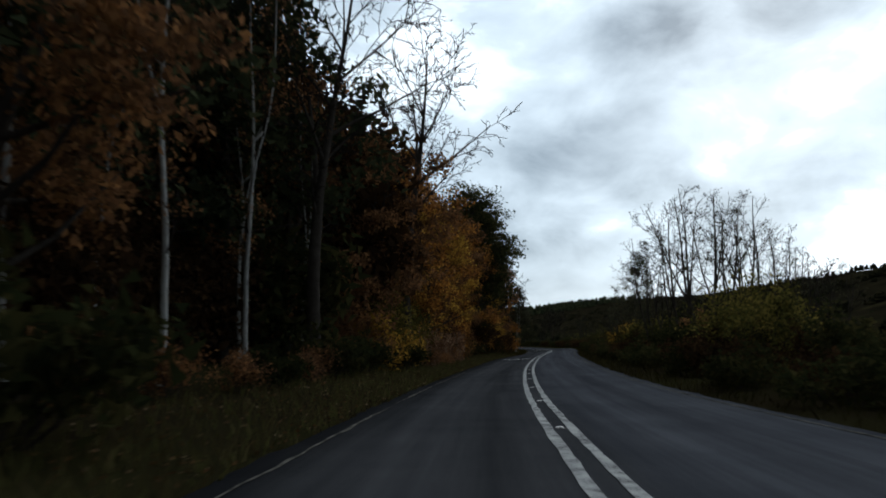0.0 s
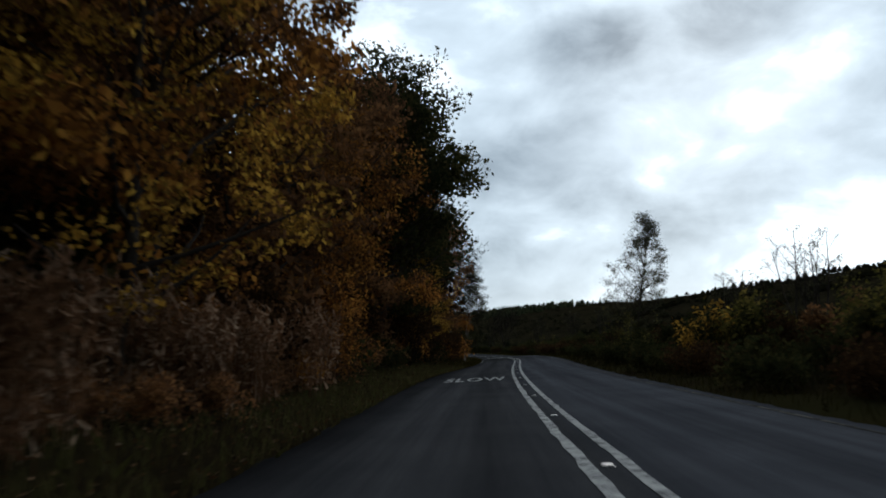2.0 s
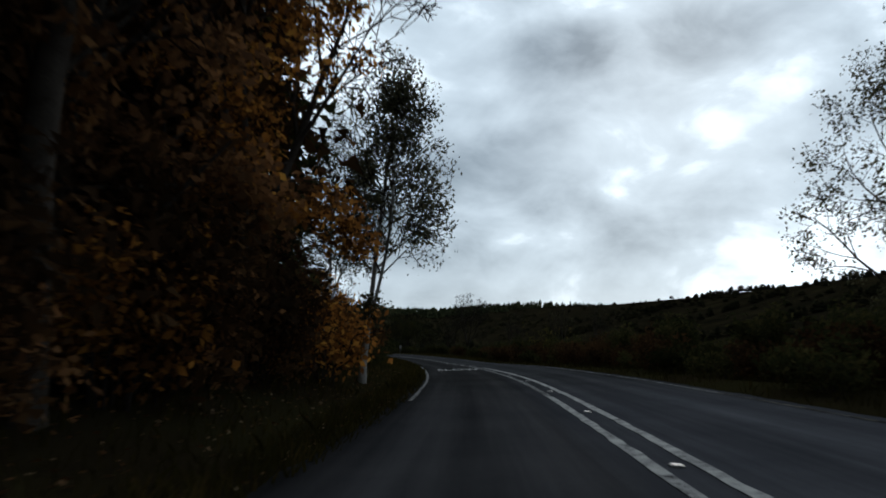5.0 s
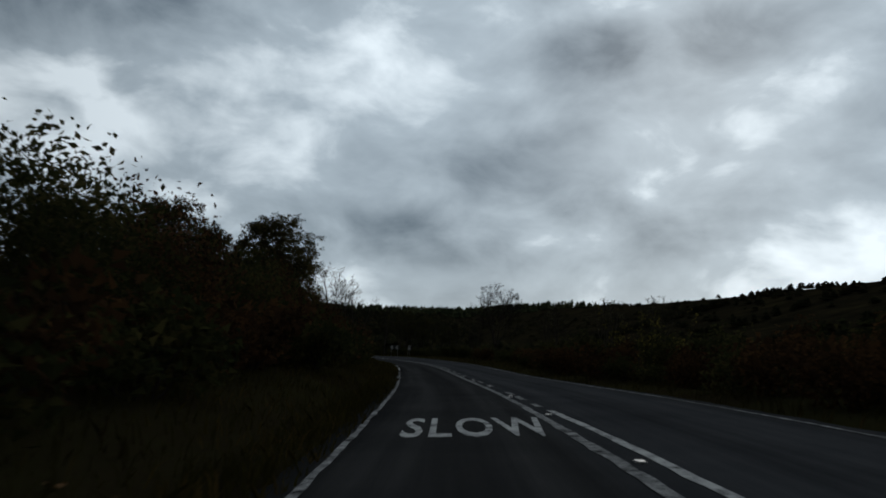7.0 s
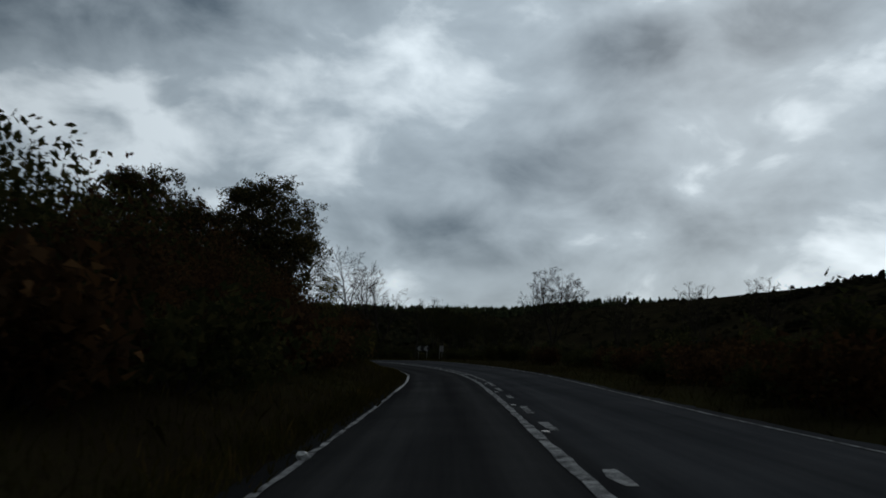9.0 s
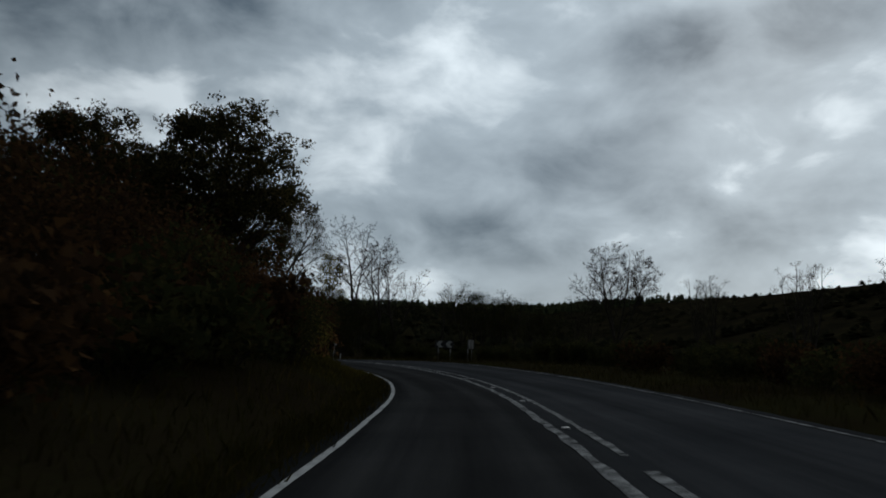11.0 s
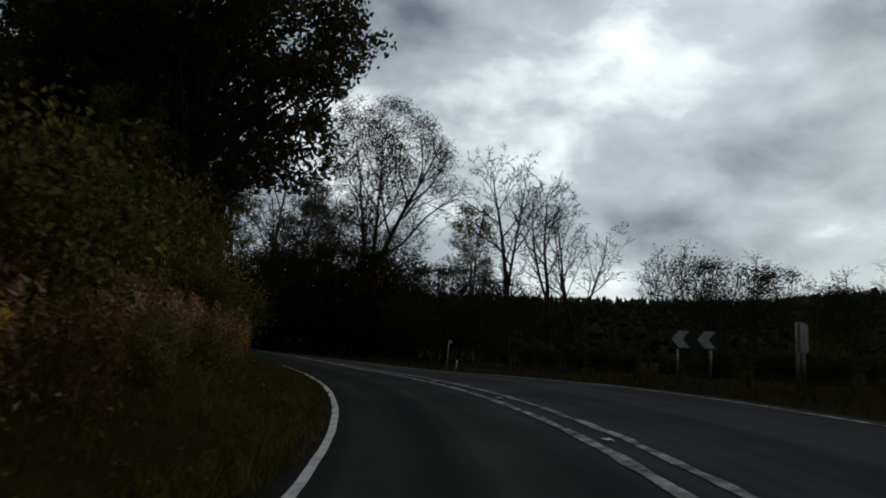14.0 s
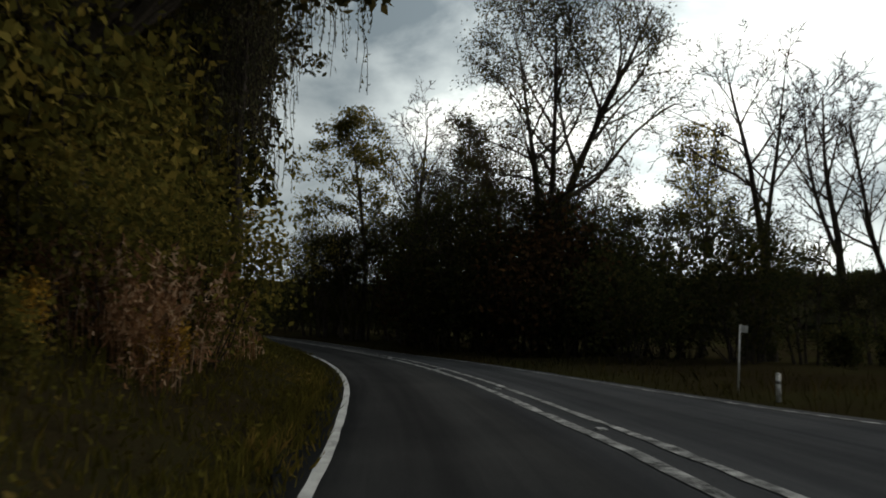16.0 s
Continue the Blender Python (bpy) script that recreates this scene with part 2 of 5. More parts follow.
darken_heath()
BARK = surface("dark_bark", [(0.3, (0.022, 0.018, 0.014)), (0.7, (0.085, 0.072, 0.061))], 3, 0.9, 30, 0.9, 0.02)
BIRCH_BARK = surface("pale_birch_bark", [(0.32, (0.05, 0.045, 0.04)), (0.42, (0.28, 0.27, 0.25)), (0.7, (0.42, 0.40, 0.37))], 4, 0.8, 22, 0.6, 0.01)
TWIG = surface("grey_brown_twigs", [(0.3, (0.0180, 0.0150, 0.0132)), (0.7, (0.0450, 0.0372, 0.0330))], 5, 0.9, 30, 0.3, 0.005)
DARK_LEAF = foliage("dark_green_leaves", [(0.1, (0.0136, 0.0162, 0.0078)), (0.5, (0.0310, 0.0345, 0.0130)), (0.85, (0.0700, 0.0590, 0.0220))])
OAK_LEAF = foliage("oak_leaves", [(0.1, (0.0142, 0.0158, 0.0083)), (0.5, (0.0345, 0.0330, 0.0142)), (0.85, (0.0855, 0.0638, 0.0225))])
ORANGE_LEAF = foliage("orange_brown_leaves", [(0.1, (0.0375, 0.0200, 0.0088)), (0.42, (0.1562, 0.0700, 0.0225)), (0.68, (0.4125, 0.1750, 0.0375)), (0.9, (0.6750, 0.3625, 0.0688))], 0.6, 0.45)
YELLOW_LEAF = foliage("yellow_leaves", [(0.1, (0.0480, 0.0324, 0.0096)), (0.42, (0.1800, 0.1056, 0.0240)), (0.68, (0.4560, 0.2520, 0.0396)), (0.9, (0.6960, 0.4440, 0.0780))], 0.6, 0.45)
RUSSET_LEAF = foliage("russet_leaves", [(0.1, (0.0504, 0.0294, 0.0182)), (0.5, (0.1652, 0.0840, 0.0392)), (0.85, (0.3360, 0.1652, 0.0644))], 0.6, 0.42)
# russet darkened about fourfold: shade of scrub and deep wood put into colour
SHADE_BROWN_LEAF = foliage("shade_brown_leaves", [(0.1, (0.0132, 0.0094, 0.0057)), (0.5, (0.0440, 0.0248, 0.0127)), (0.85, (0.0935, 0.0495, 0.0198))], 0.7, 0.25)
OLIVE_LEAF = foliage("olive_leaves", [(0.1, (0.030, 0.031, 0.011)), (0.5, (0.092, 0.083, 0.021)), (0.85, (0.23, 0.17, 0.042))], 0.6, 0.4)
GREY_LEAF = foliage("thin_grey_green_leaves", [(0.1, (0.030, 0.032, 0.019)), (0.5, (0.068, 0.068, 0.038)), (0.85, (0.128, 0.112, 0.060))])
NEEDLE = foliage("dark_needles", [(0.1, (0.0208, 0.0272, 0.0160)), (0.5, (0.0480, 0.0576, 0.0288)), (0.9, (0.0960, 0.0960, 0.0448))], 0.6, 0.2)
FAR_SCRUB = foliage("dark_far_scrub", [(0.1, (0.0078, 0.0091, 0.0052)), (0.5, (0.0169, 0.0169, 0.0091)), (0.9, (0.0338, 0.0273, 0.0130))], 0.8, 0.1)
DEAD_GRASS = foliage("dead_grass", [(0.1, (0.062, 0.032, 0.016)), (0.5, (0.19, 0.098, 0.050)), (0.9, (0.50, 0.37, 0.26))], 0.8, 0.35)
GREEN_GRASS = foliage("verge_grass", [(0.05, (0.028, 0.019, 0.006)), (0.4, (0.042, 0.038, 0.009)), (0.7, (0.070, 0.058, 0.012)), (0.95, (0.145, 0.090, 0.028))], 0.7, 0.3)
DULL_GRASS = foliage("dull_verge_grass", [(0.05, (0.020, 0.014, 0.005)), (0.4, (0.030, 0.027, 0.008)), (0.7, (0.044, 0.038, 0.010)), (0.95, (0.095, 0.062, 0.022))], 0.7, 0.25)
DRY_GRASS = foliage("dry_verge_grass", [(0.05, (0.0400, 0.0288, 0.0144)), (0.4, (0.0680, 0.0544, 0.0240)), (0.7, (0.0720, 0.0760, 0.0240)), (0.95, (0.1600, 0.1200, 0.0600))], 0.8, 0.3)
LITTER = foliage("fallen_leaves", [(0.1, (0.05, 0.022, 0.01)), (0.5, (0.14, 0.07, 0.03)), (0.9, (0.32, 0.24, 0.15))], 0.7, 0.1)

# ---- the road's line ----
LINE = [(-5.3, -40.0), (-4.6, -20.0), (-3.73, 0.24), (-2.48, 20.3), (-0.45, 39.92), (2.02, 59.01), (4.58, 77.32), (7.15, 93.76), (9.69, 108.71), (11.8, 122.71), (13.38, 136.21), (14.54, 149.03), (15.17, 161.28), (15.58, 173.05), (15.78, 184.68), (15.31, 195.98), (13.74, 206.1), (11.11, 214.92), (7.56, 222.86), (1.8, 232.1), (-3.0, 238.5), (-8.5, 244.2), (-14.6, 249.2), (-21.4, 253.2), (-28.8, 256.0), (-36.6, 257.8), (-44.6, 258.9)]


def smooth_line(points, step=0.5):
    """A smooth curve through the points, with a point every step metres."""
    p = np.array(points, float)
    k = np.r_[0, np.cumsum(np.hypot(*np.diff(p, axis=0).T))]
    m = np.gradient(p, k, axis=0)
    u = np.arange(0, k[-1], step)
    i = np.clip(np.searchsorted(k, u, "right") - 1, 0, len(k) - 2)
    h = (k[i + 1] - k[i])[:, None]
    w = ((u - k[i])[:, None]) / h
    out = (2 * w**3 - 3 * w**2 + 1) * p[i] + (w**3 - 2 * w**2 + w) * h * m[i] + (3 * w**2 - 2 * w**3) * p[i + 1] + (w**3 - w**2) * h * m[i + 1]
    return out


AXIS = smooth_line(LINE)
AXIS_S = np.r_[0, np.cumsum(np.hypot(*np.diff(AXIS, axis=0).T))]
AXIS_S = AXIS_S - AXIS_S[np.argmin(np.abs(AXIS[:, 1]))]
TANGENT = np.gradient(AXIS, axis=0)
TANGENT /= np.linalg.norm(TANGENT, axis=1)[:, None]
S_MIN, S_MAX = float(AXIS_S[0]), float(AXIS_S[-1])
STATION = np.arange(-30, 286, 7.5)
LEFT = [-2.57, -2.5, -2.42, -2.35, -2.26, -2.16, -2.05, -2.01, -2.02, -2.07, -2.14, -2.22, -2.32, -2.39, -2.37, -2.22, -1.98, -1.71, -1.47, -1.3, -1.28, -1.36, -1.49, -1.63, -1.74, -1.79, -1.77, -1.73, -1.67, -1.57, -1.41, -1.24, -1.14, -1.02, -0.94, -0.87, -0.88, -0.96, -1.02, -1.09, -1.14, -1.19, -1.24]
CENTRE = [0.71, 0.75, 0.79, 0.83, 0.88, 0.93, 0.99, 1.05, 1.09, 1.1, 1.11, 1.13, 1.17, 1.26, 1.37, 1.5, 1.64, 1.77, 1.88, 1.96, 1.95, 1.85, 1.67, 1.48, 1.33, 1.26, 1.3, 1.37, 1.42, 1.45, 1.54, 1.7, 1.85, 2.0, 2.04, 2.0, 1.86, 1.7, 1.56, 1.43, 1.31, 1.2, 1.09]
RIGHT = [5.96, 5.88, 5.8, 5.7, 5.59, 5.46, 5.29, 5.14, 5.04, 5.05, 5.12, 5.2, 5.27, 5.28, 5.33, 5.44, 5.58, 5.71, 5.8, 5.8, 5.76, 5.73, 5.65, 5.45, 5.18, 5.06, 4.99, 5.04, 5.22, 5.45, 5.69, 5.97, 5.97, 5.87, 5.9, 5.74, 5.09, 4.42, 3.89, 3.44, 3.06, 2.72, 2.41]
LEVEL_S = np.arange(-40, 301, 20.0)
LEVEL = [0.36, 0.18, 0.0, -0.2, -0.36, -0.46, -0.46, -0.53, -0.41, -0.42, -0.56, -0.65, -0.71, -0.66, -0.62, -0.2, 0.7, 1.6]
BANKING = [-0.8, -0.8, -0.8, -0.6, 0.9, 1.7, 2.4, 3.8, 3.4, 3.1, 2.2, 2.7, 2.7, 3.7, -1.0, -3.5, -2.0, -1.0]


def of(table, s):
    return np.interp(s, STATION, table)


def level(s):
    # softened so that no kink shows
    return sum(np.interp(s + k, LEVEL_S, LEVEL) for k in (-4, 0, 4)) / 3


def banking(s):
    return np.tan(np.radians(sum(np.interp(s + k, LEVEL_S, BANKING) for k in (-4, 0, 4)) / 3))


def plan(s, d):
    """The place s metres along the road and d metres to the right of the driving line."""
    s, d = np.broadcast_arrays(np.asarray(s, float), np.asarray(d, float))
    x, y = np.interp(s, AXIS_S, AXIS[:, 0]), np.interp(s, AXIS_S, AXIS[:, 1])
    tx, ty = np.interp(s, AXIS_S, TANGENT[:, 0]), np.interp(s, AXIS_S, TANGENT[:, 1])
    over = s - np.clip(s, S_MIN, S_MAX)
    return x + d * ty + over * tx, y - d * tx + over * ty


def along(x, y):
    """The station and the offset to the right of places in the plan."""
    x, y = np.asarray(x, float).ravel(), np.asarray(y, float).ravel()
    s, d = np.empty(len(x)), np.empty(len(x))
    coarse = AXIS[::4]
    for a in range(0, len(x), 4000):
        px, py = x[a:a + 4000], y[a:a + 4000]
        k = np.argmin((px[:, None] - coarse[:, 0]) ** 2 + (py[:, None] - coarse[:, 1]) ** 2, 1) * 4
        rx, ry = px - AXIS[k, 0], py - AXIS[k, 1]
        s[a:a + 4000] = AXIS_S[k] + rx * TANGENT[k, 0] + ry * TANGENT[k, 1]
        d[a:a + 4000] = rx * TANGENT[k, 1] - ry * TANGENT[k, 0]
    return s, d


def road_z(s, d):
    return level(s) + banking(s) * d


def step01(v, a, b):
    v = np.clip((v - a) / (b - a), 0, 1)
    return v * v * (3 - 2 * v)


def lumps(x, y, size, seed=0.0):
    """Cheap smooth unevenness from a few waves."""
    out = 0
    for k, (a, b, c) in enumerate(((1.0, 0.3, 0.0), (-0.6, 0.9, 1.7), (0.35, -1.2, 4.1), (1.7, 1.1, 2.2))):
        out = out + np.sin((a * x + b * y) / size * 2.1 + c + seed * (k + 1)) / (1 + 0.5 * k)
    return out / 2.2


BANK_S = [-40, 60, 100, 130, 185, 200, 235, 260, 290]
BANK_SLOPE = [0.12, 0.12, 0.2, 0.2, 0.25, 0.5, 0.55, 0.45, 0.3]
BANK_TOP = [2.0, 2.0, 2.0, 1.6, 1.8, 2.4, 2.6, 2.4, 2.0]


def ground_z(x, y):
    shape = np.shape(x)
    s, d = along(x, y)
    x, y = np.asarray(x, float).ravel(), np.asarray(y, float).ravel()
    sc = np.clip(s, S_MIN, S_MAX)
    left, right = of(LEFT, sc) - 0.45, of(RIGHT, sc) + 0.45
    z = level(sc) + banking(sc) * np.clip(d, left - 1.0, right + 1.0)
    el, er = np.maximum(left - d, 0), np.maximum(d - right, 0)
    on_road = (el <= 0) & (er <= 0)
    slope, top = np.interp(sc, BANK_S, BANK_SLOPE), np.interp(sc, BANK_S, BANK_TOP)
    rise = top * (1 - np.exp(-np.maximum(el - 0.6, 0) * slope / top * 1.3))
    z = z + np.where(el > 0, rise + 0.10 * np.maximum(el - 12, 0) * np.exp(-el / 300), 0)
    z = z + np.where(el > 0, step01(el, 0.1, 2) * 0.08 * lumps(x, y, 1.6), 0)
    z = z + np.where(er > 0, step01(er, 0.0, 1.2) * (0.06 + 0.1 * lumps(x, y, 1.9, 1.0)) - 0.5 * step01(er, 6, 20), 0)
    z = np.where(on_road, z - 0.12, z)
    # a long hillside beyond the far verge and a wooded hill ahead
    east = 33 * step01(x + 0.12 * np.maximum(y - 300, 0), 42, 215)
    north = 27 * step01(y, 330, 740)
    west = 30 * step01(-x, 70, 320)
    south = 30 * step01(-y, 90, 400)
    lift = (east**4 + north**4 + west**4 + south**4) ** 0.25
    roll = 2.0 * lumps(x, y, 130, 2.0) * step01(np.abs(d), 60, 200)
    z = z + lift + roll
    return z.reshape(shape)


# ---- mesh helpers ----
def mesh_from(name, verts, faces, mat=None, smooth=False, uv=None):
    me = bpy.data.meshes.new(name)
    verts, faces = np.asarray(verts, np.float32), np.asarray(faces, np.int32)
    n, k = faces.shape
    me.vertices.add(len(verts))
    me.vertices.foreach_set("co", verts.ravel())
    me.loops.add(n * k)
    me.loops.foreach_set("vertex_index", faces.ravel())
    me.polygons.add(n)
    me.polygons.foreach_set("loop_start", np.arange(0, n * k, k, dtype=np.int32))
    if smooth:
        me.polygons.foreach_set("use_smooth", np.ones(n, bool))
    if uv is not None:
        layer = me.uv_layers.new(name="UVMap")
        layer.data.foreach_set("uv", np.asarray(uv, np.float32)[faces.ravel()].ravel())
    me.update(calc_edges=True)
    if mat:
        me.materials.append(mat)
    return me


def part(name, mesh, parent, label=""):
    ob = new(name, mesh)
    ob.parent = parent
    if label:
        tagged(ob, label)
    return ob


def bm_mesh(name, bm, mat, smooth=False):
    me = bpy.data.meshes.new(name)
    bm.to_mesh(me)
    bm.free()
    me.materials.append(mat)
    if smooth:
        for p in me.polygons:
            p.use_smooth = True
    return me


def sheet_faces(rows, cols):
    i = np.arange((rows - 1) * (cols - 1))
    a = (i // (cols - 1)) * cols + i % (cols - 1)
    return np.stack([a, a + 1, a + cols + 1, a + cols], 1)


# ---- ground, road and markings ----
def build_ground():
    def spread(lo, hi, fine, far, grow=1.22):
        mid = np.arange(lo, hi + fine / 2, fine)
        out, w = [], fine
        while not out or out[-1] < far:
            w = w * grow if w * grow < 18 or out[-1] > 540 else 18
            out.append((out[-1] if out else 0) + w)
        out = np.array(out)
        return np.r_[lo - out[::-1], mid, hi + out]
    xs, ys = spread(-22, 44, 1.0, 3500), spread(-12, 275, 1.5, 3500)
    X, Y = np.meshgrid(xs, ys)
    Z = ground_z(X, Y)
    v = np.stack([X, Y, Z], -1).reshape(-1, 3)
    ob = new("ground", mesh_from("ground", v, sheet_faces(len(ys), len(xs)), EARTH, True))
    tagged(ob, "rough grassy earth verges rising to wooded hills", "ground", kind="structure")


build_ground()


def strip(s0, s1, d_in, d_out, lift, step=1.0, thick=0.0, ragged=0.0, seed=1):
    """A ribbon along the road between two offsets (functions of s)."""
    s = np.arange(s0, s1 + step * 0.5, step)
    rng = np.random.default_rng(seed)
    a, b = d_in(s) + ragged * rng.standard_normal(len(s)), d_out(s) + ragged * rng.standard_normal(len(s))
    cols = []
    for d, z in (((a, -thick), (a, 0), (b, 0), (b, -thick)) if thick else ((a, 0), (b, 0))):
        x, y = plan(s, d)
        cols.append(np.stack([x, y, road_z(s, d) + lift + z], -1))
    v = np.stack(cols, 1)
    uv = np.stack([np.repeat(s, len(cols)), np.stack([a, a, b, b] if thick else [a, b], 1).ravel()], -1)
    return v.reshape(-1, 3), sheet_faces(len(s), len(cols))[:, ::-1], uv


def build_road():
    s = np.arange(-38, S_MAX - 1, 0.5)
    cols = np.linspace(0, 1, 9)
    lo, hi = of(LEFT, s) - 0.3, of(RIGHT, s) + 0.3
    rng = np.random.default_rng(5)
    lo = lo - 0.06 * np.abs(rng.standard_normal(len(s)))
    hi = hi + 0.06 * np.abs(rng.standard_normal(len(s)))
    d = lo[:, None] + (hi - lo)[:, None] * cols
    S = np.repeat(s[:, None], 9, 1)
    x, y = plan(S, d)
    v = np.stack([x, y, road_z(S, d)], -1)
    # turned-down edges give the surface its thickness
    left_edge, right_edge = v[:, :1] - [0, 0, 0.25], v[:, -1:] - [0, 0, 0.25]
    v = np.concatenate([left_edge, v, right_edge], 1)
    uv = np.stack([np.repeat(s, 11), np.concatenate([d[:, :1], d, d[:, -1:]], 1).ravel()], -1)
    ob = new("road", mesh_from("road", v.reshape(-1, 3), sheet_faces(len(s), 11), ASPHALT, True, uv))
    tagged(ob, "dark worn asphalt two-lane country road", "road", kind="structure")


build_road()


def road_line(name, label, s0, s1, centre, width, ragged=0.012, seed=1, group="", paint=PAINT):
    v, f, uv = strip(s0, s1, lambda s: centre(s) - width / 2, lambda s: centre(s) + width / 2, 0.009, 0.5, 0.0, ragged, seed)
    return tagged(new(name, mesh_from(name, v, f, paint, False, uv)), label, "road marking", group, "structure")


def pair(s):
    return np.interp(s, [0, 20, 50, 100, 134, 142, 166, 186], [0.36, 0.38, 0.44, 0.47, 0.46, 0.33, 0.34, 0.45])


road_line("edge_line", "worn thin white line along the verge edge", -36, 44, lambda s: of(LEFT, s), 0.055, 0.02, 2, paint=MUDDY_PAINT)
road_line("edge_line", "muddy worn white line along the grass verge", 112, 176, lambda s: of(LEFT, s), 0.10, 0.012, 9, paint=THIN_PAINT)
road_line("edge_line", "white line along the grass verge", 176, S_MAX - 6, lambda s: of(LEFT, s), 0.11, 0.004, 3, paint=EDGE_PAINT)
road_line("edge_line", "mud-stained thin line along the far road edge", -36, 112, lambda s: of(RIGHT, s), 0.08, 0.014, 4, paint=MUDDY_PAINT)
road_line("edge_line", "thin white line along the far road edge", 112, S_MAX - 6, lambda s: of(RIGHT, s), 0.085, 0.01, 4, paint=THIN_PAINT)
road_line("centre_line", "thick solid white line of the central double line", -36, 112, lambda s: of(CENTRE, s), 0.145, 0.011, 5)
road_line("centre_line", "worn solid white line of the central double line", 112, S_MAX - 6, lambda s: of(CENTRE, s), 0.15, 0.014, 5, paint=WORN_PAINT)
road_line("centre_line", "solid white line of the central double line", -36, 139, lambda s: of(CENTRE, s) + pair(s), 0.14, 0.009, 6)
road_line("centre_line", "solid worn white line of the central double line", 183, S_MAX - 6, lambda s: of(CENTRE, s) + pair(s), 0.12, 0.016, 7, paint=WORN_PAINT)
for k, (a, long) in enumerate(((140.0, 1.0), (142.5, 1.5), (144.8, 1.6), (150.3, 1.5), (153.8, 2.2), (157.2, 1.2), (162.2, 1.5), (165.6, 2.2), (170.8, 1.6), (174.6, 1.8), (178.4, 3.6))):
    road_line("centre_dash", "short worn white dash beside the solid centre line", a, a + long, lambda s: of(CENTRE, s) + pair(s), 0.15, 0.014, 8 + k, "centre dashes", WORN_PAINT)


def slow_marking(s0, low, high, length):
    cu = bpy.data.curves.new("slow_marking", "FONT")
    cu.body, cu.size, cu.resolution_u, cu.space_character = "SLOW", 1.0, 3, 1.12
    cu.offset = 0.018
    tmp = new("slow_text", cu)
    me = bpy.data.meshes.new_from_object(tmp.evaluated_get(bpy.context.evaluated_depsgraph_get()))
    bpy.data.objects.remove(tmp)
    bm = bmesh.new()
    bm.from_mesh(me)
    bmesh.ops.triangulate(bm, faces=bm.faces)
    co = np.array([v.co for v in bm.verts])
    lo, hi = co.min(0), co.max(0)
    for v in bm.verts:
        s = s0 + (v.co.y - lo[1]) / (hi[1] - lo[1]) * length
        d = low + (v.co.x - lo[0]) / (hi[0] - lo[0]) * (high - low)
        x, y = plan(s, d)
        v.co = (float(x), float(y), float(road_z(s, d)) + 0.010)
    bm.to_mesh(me)
    bm.free()
    me.materials.clear()
    me.materials.append(PAINT)
    tagged(new("slow_marking", me), "tall white letters SLOW painted on the asphalt lane", "road marking", "slow markings", "structure")


slow_marking(70.3, -1.62, 0.94, 3.6)
slow_marking(134.5, -0.82, 1.5, 3.0)


# ---- trees and plants ----
def tubes(segs, sides):
    """Tapered tubes: rows of start, end, start radius, end radius."""
    a = np.array(segs, float)
    p, q, r0, r1 = a[:, :3], a[:, 3:6], a[:, 6], a[:, 7]
    ax = q - p
    ax /= np.linalg.norm(ax, axis=1)[:, None] + 1e-9
    ref = np.where(np.abs(ax[:, 2:3]) < 0.9, [[0, 0, 1.0]], [[1.0, 0, 0]])
    u = np.cross(ax, ref)
    u /= np.linalg.norm(u, axis=1)[:, None] + 1e-9
    w = np.cross(ax, u)
    ang = np.arange(sides) * 2 * np.pi / sides
    ring = u[:, None] * np.cos(ang)[None, :, None] + w[:, None] * np.sin(ang)[None, :, None]
    v = np.concatenate([p[:, None] + ring * r0[:, None, None], q[:, None] + ring * r1[:, None, None]], 1).reshape(-1, 3)
    base = np.arange(len(a))[:, None] * 2 * sides
    k = np.arange(sides)
    f = np.stack([base + k, base + (k + 1) % sides, base + sides + (k + 1) % sides, base + sides + k], -1).reshape(-1, 4)
    return v, f


def swept(lines, sides):
    """Unbroken tapered stems, each through level rings."""
    verts, faces = [], []
    ang = np.arange(sides) * 2 * np.pi / sides
    ring = np.stack([np.cos(ang), np.sin(ang), 0 * ang], -1)
    for line, radii in lines:
        base = sum(len(v) for v in verts)
        rows = len(line)
        verts.append((np.array(line)[:, None] + ring[None] * np.array(radii)[:, None, None]).reshape(-1, 3))
        k = np.arange(sides)
        for i in range(rows - 1):
            a = base + i * sides
            faces.append(np.stack([a + k, a + (k + 1) % sides, a + sides + (k + 1) % sides, a + sides + k], -1))
    return np.concatenate(verts), np.concatenate(faces)


def leaves(centres, size, rng, flat=0.0, stretch=1.5, spread=0.0, hang=0.0, kite=False):
    """Small leaf blades round the centres: pointed three-cornered ones, or kite-shaped ones folded along the middle."""
    n = len(centres)
    c = centres + np.clip(rng.standard_normal((n, 3)), -1.5, 1.5) * spread
    a = rng.standard_normal((n, 3))
    a[:, 2] = a[:, 2] * (1 - flat) - hang
    a /= np.linalg.norm(a, axis=1)[:, None]
    b = np.cross(a, rng.standard_normal((n, 3)))
    b /= np.linalg.norm(b, axis=1)[:, None] + 1e-9
    s = size * rng.uniform(0.6, 1.3, n)[:, None]
    if kite:
        up = np.cross(a, b) * s * 0.16
        tail, tip = c - a * s * 0.55 * stretch, c + a * s * 0.5 * stretch
        l, r = c - a * s * 0.08 + b * s * 0.46 + up, c + a * s * 0.05 - b * s * 0.42 + up
        return np.stack([tail, l, tip, r], 1).reshape(-1, 3), np.arange(4 * n).reshape(-1, 4)
    tail, l, r = c - a * s * 0.7 * stretch, c + a * s * 0.35 * stretch + b * s * 0.55, c + a * s * 0.45 * stretch - b * s * 0.45
    v = np.stack([tail, l, r], 1).reshape(-1, 3)
    f = np.arange(3 * n).reshape(-1, 3)
    return v, f


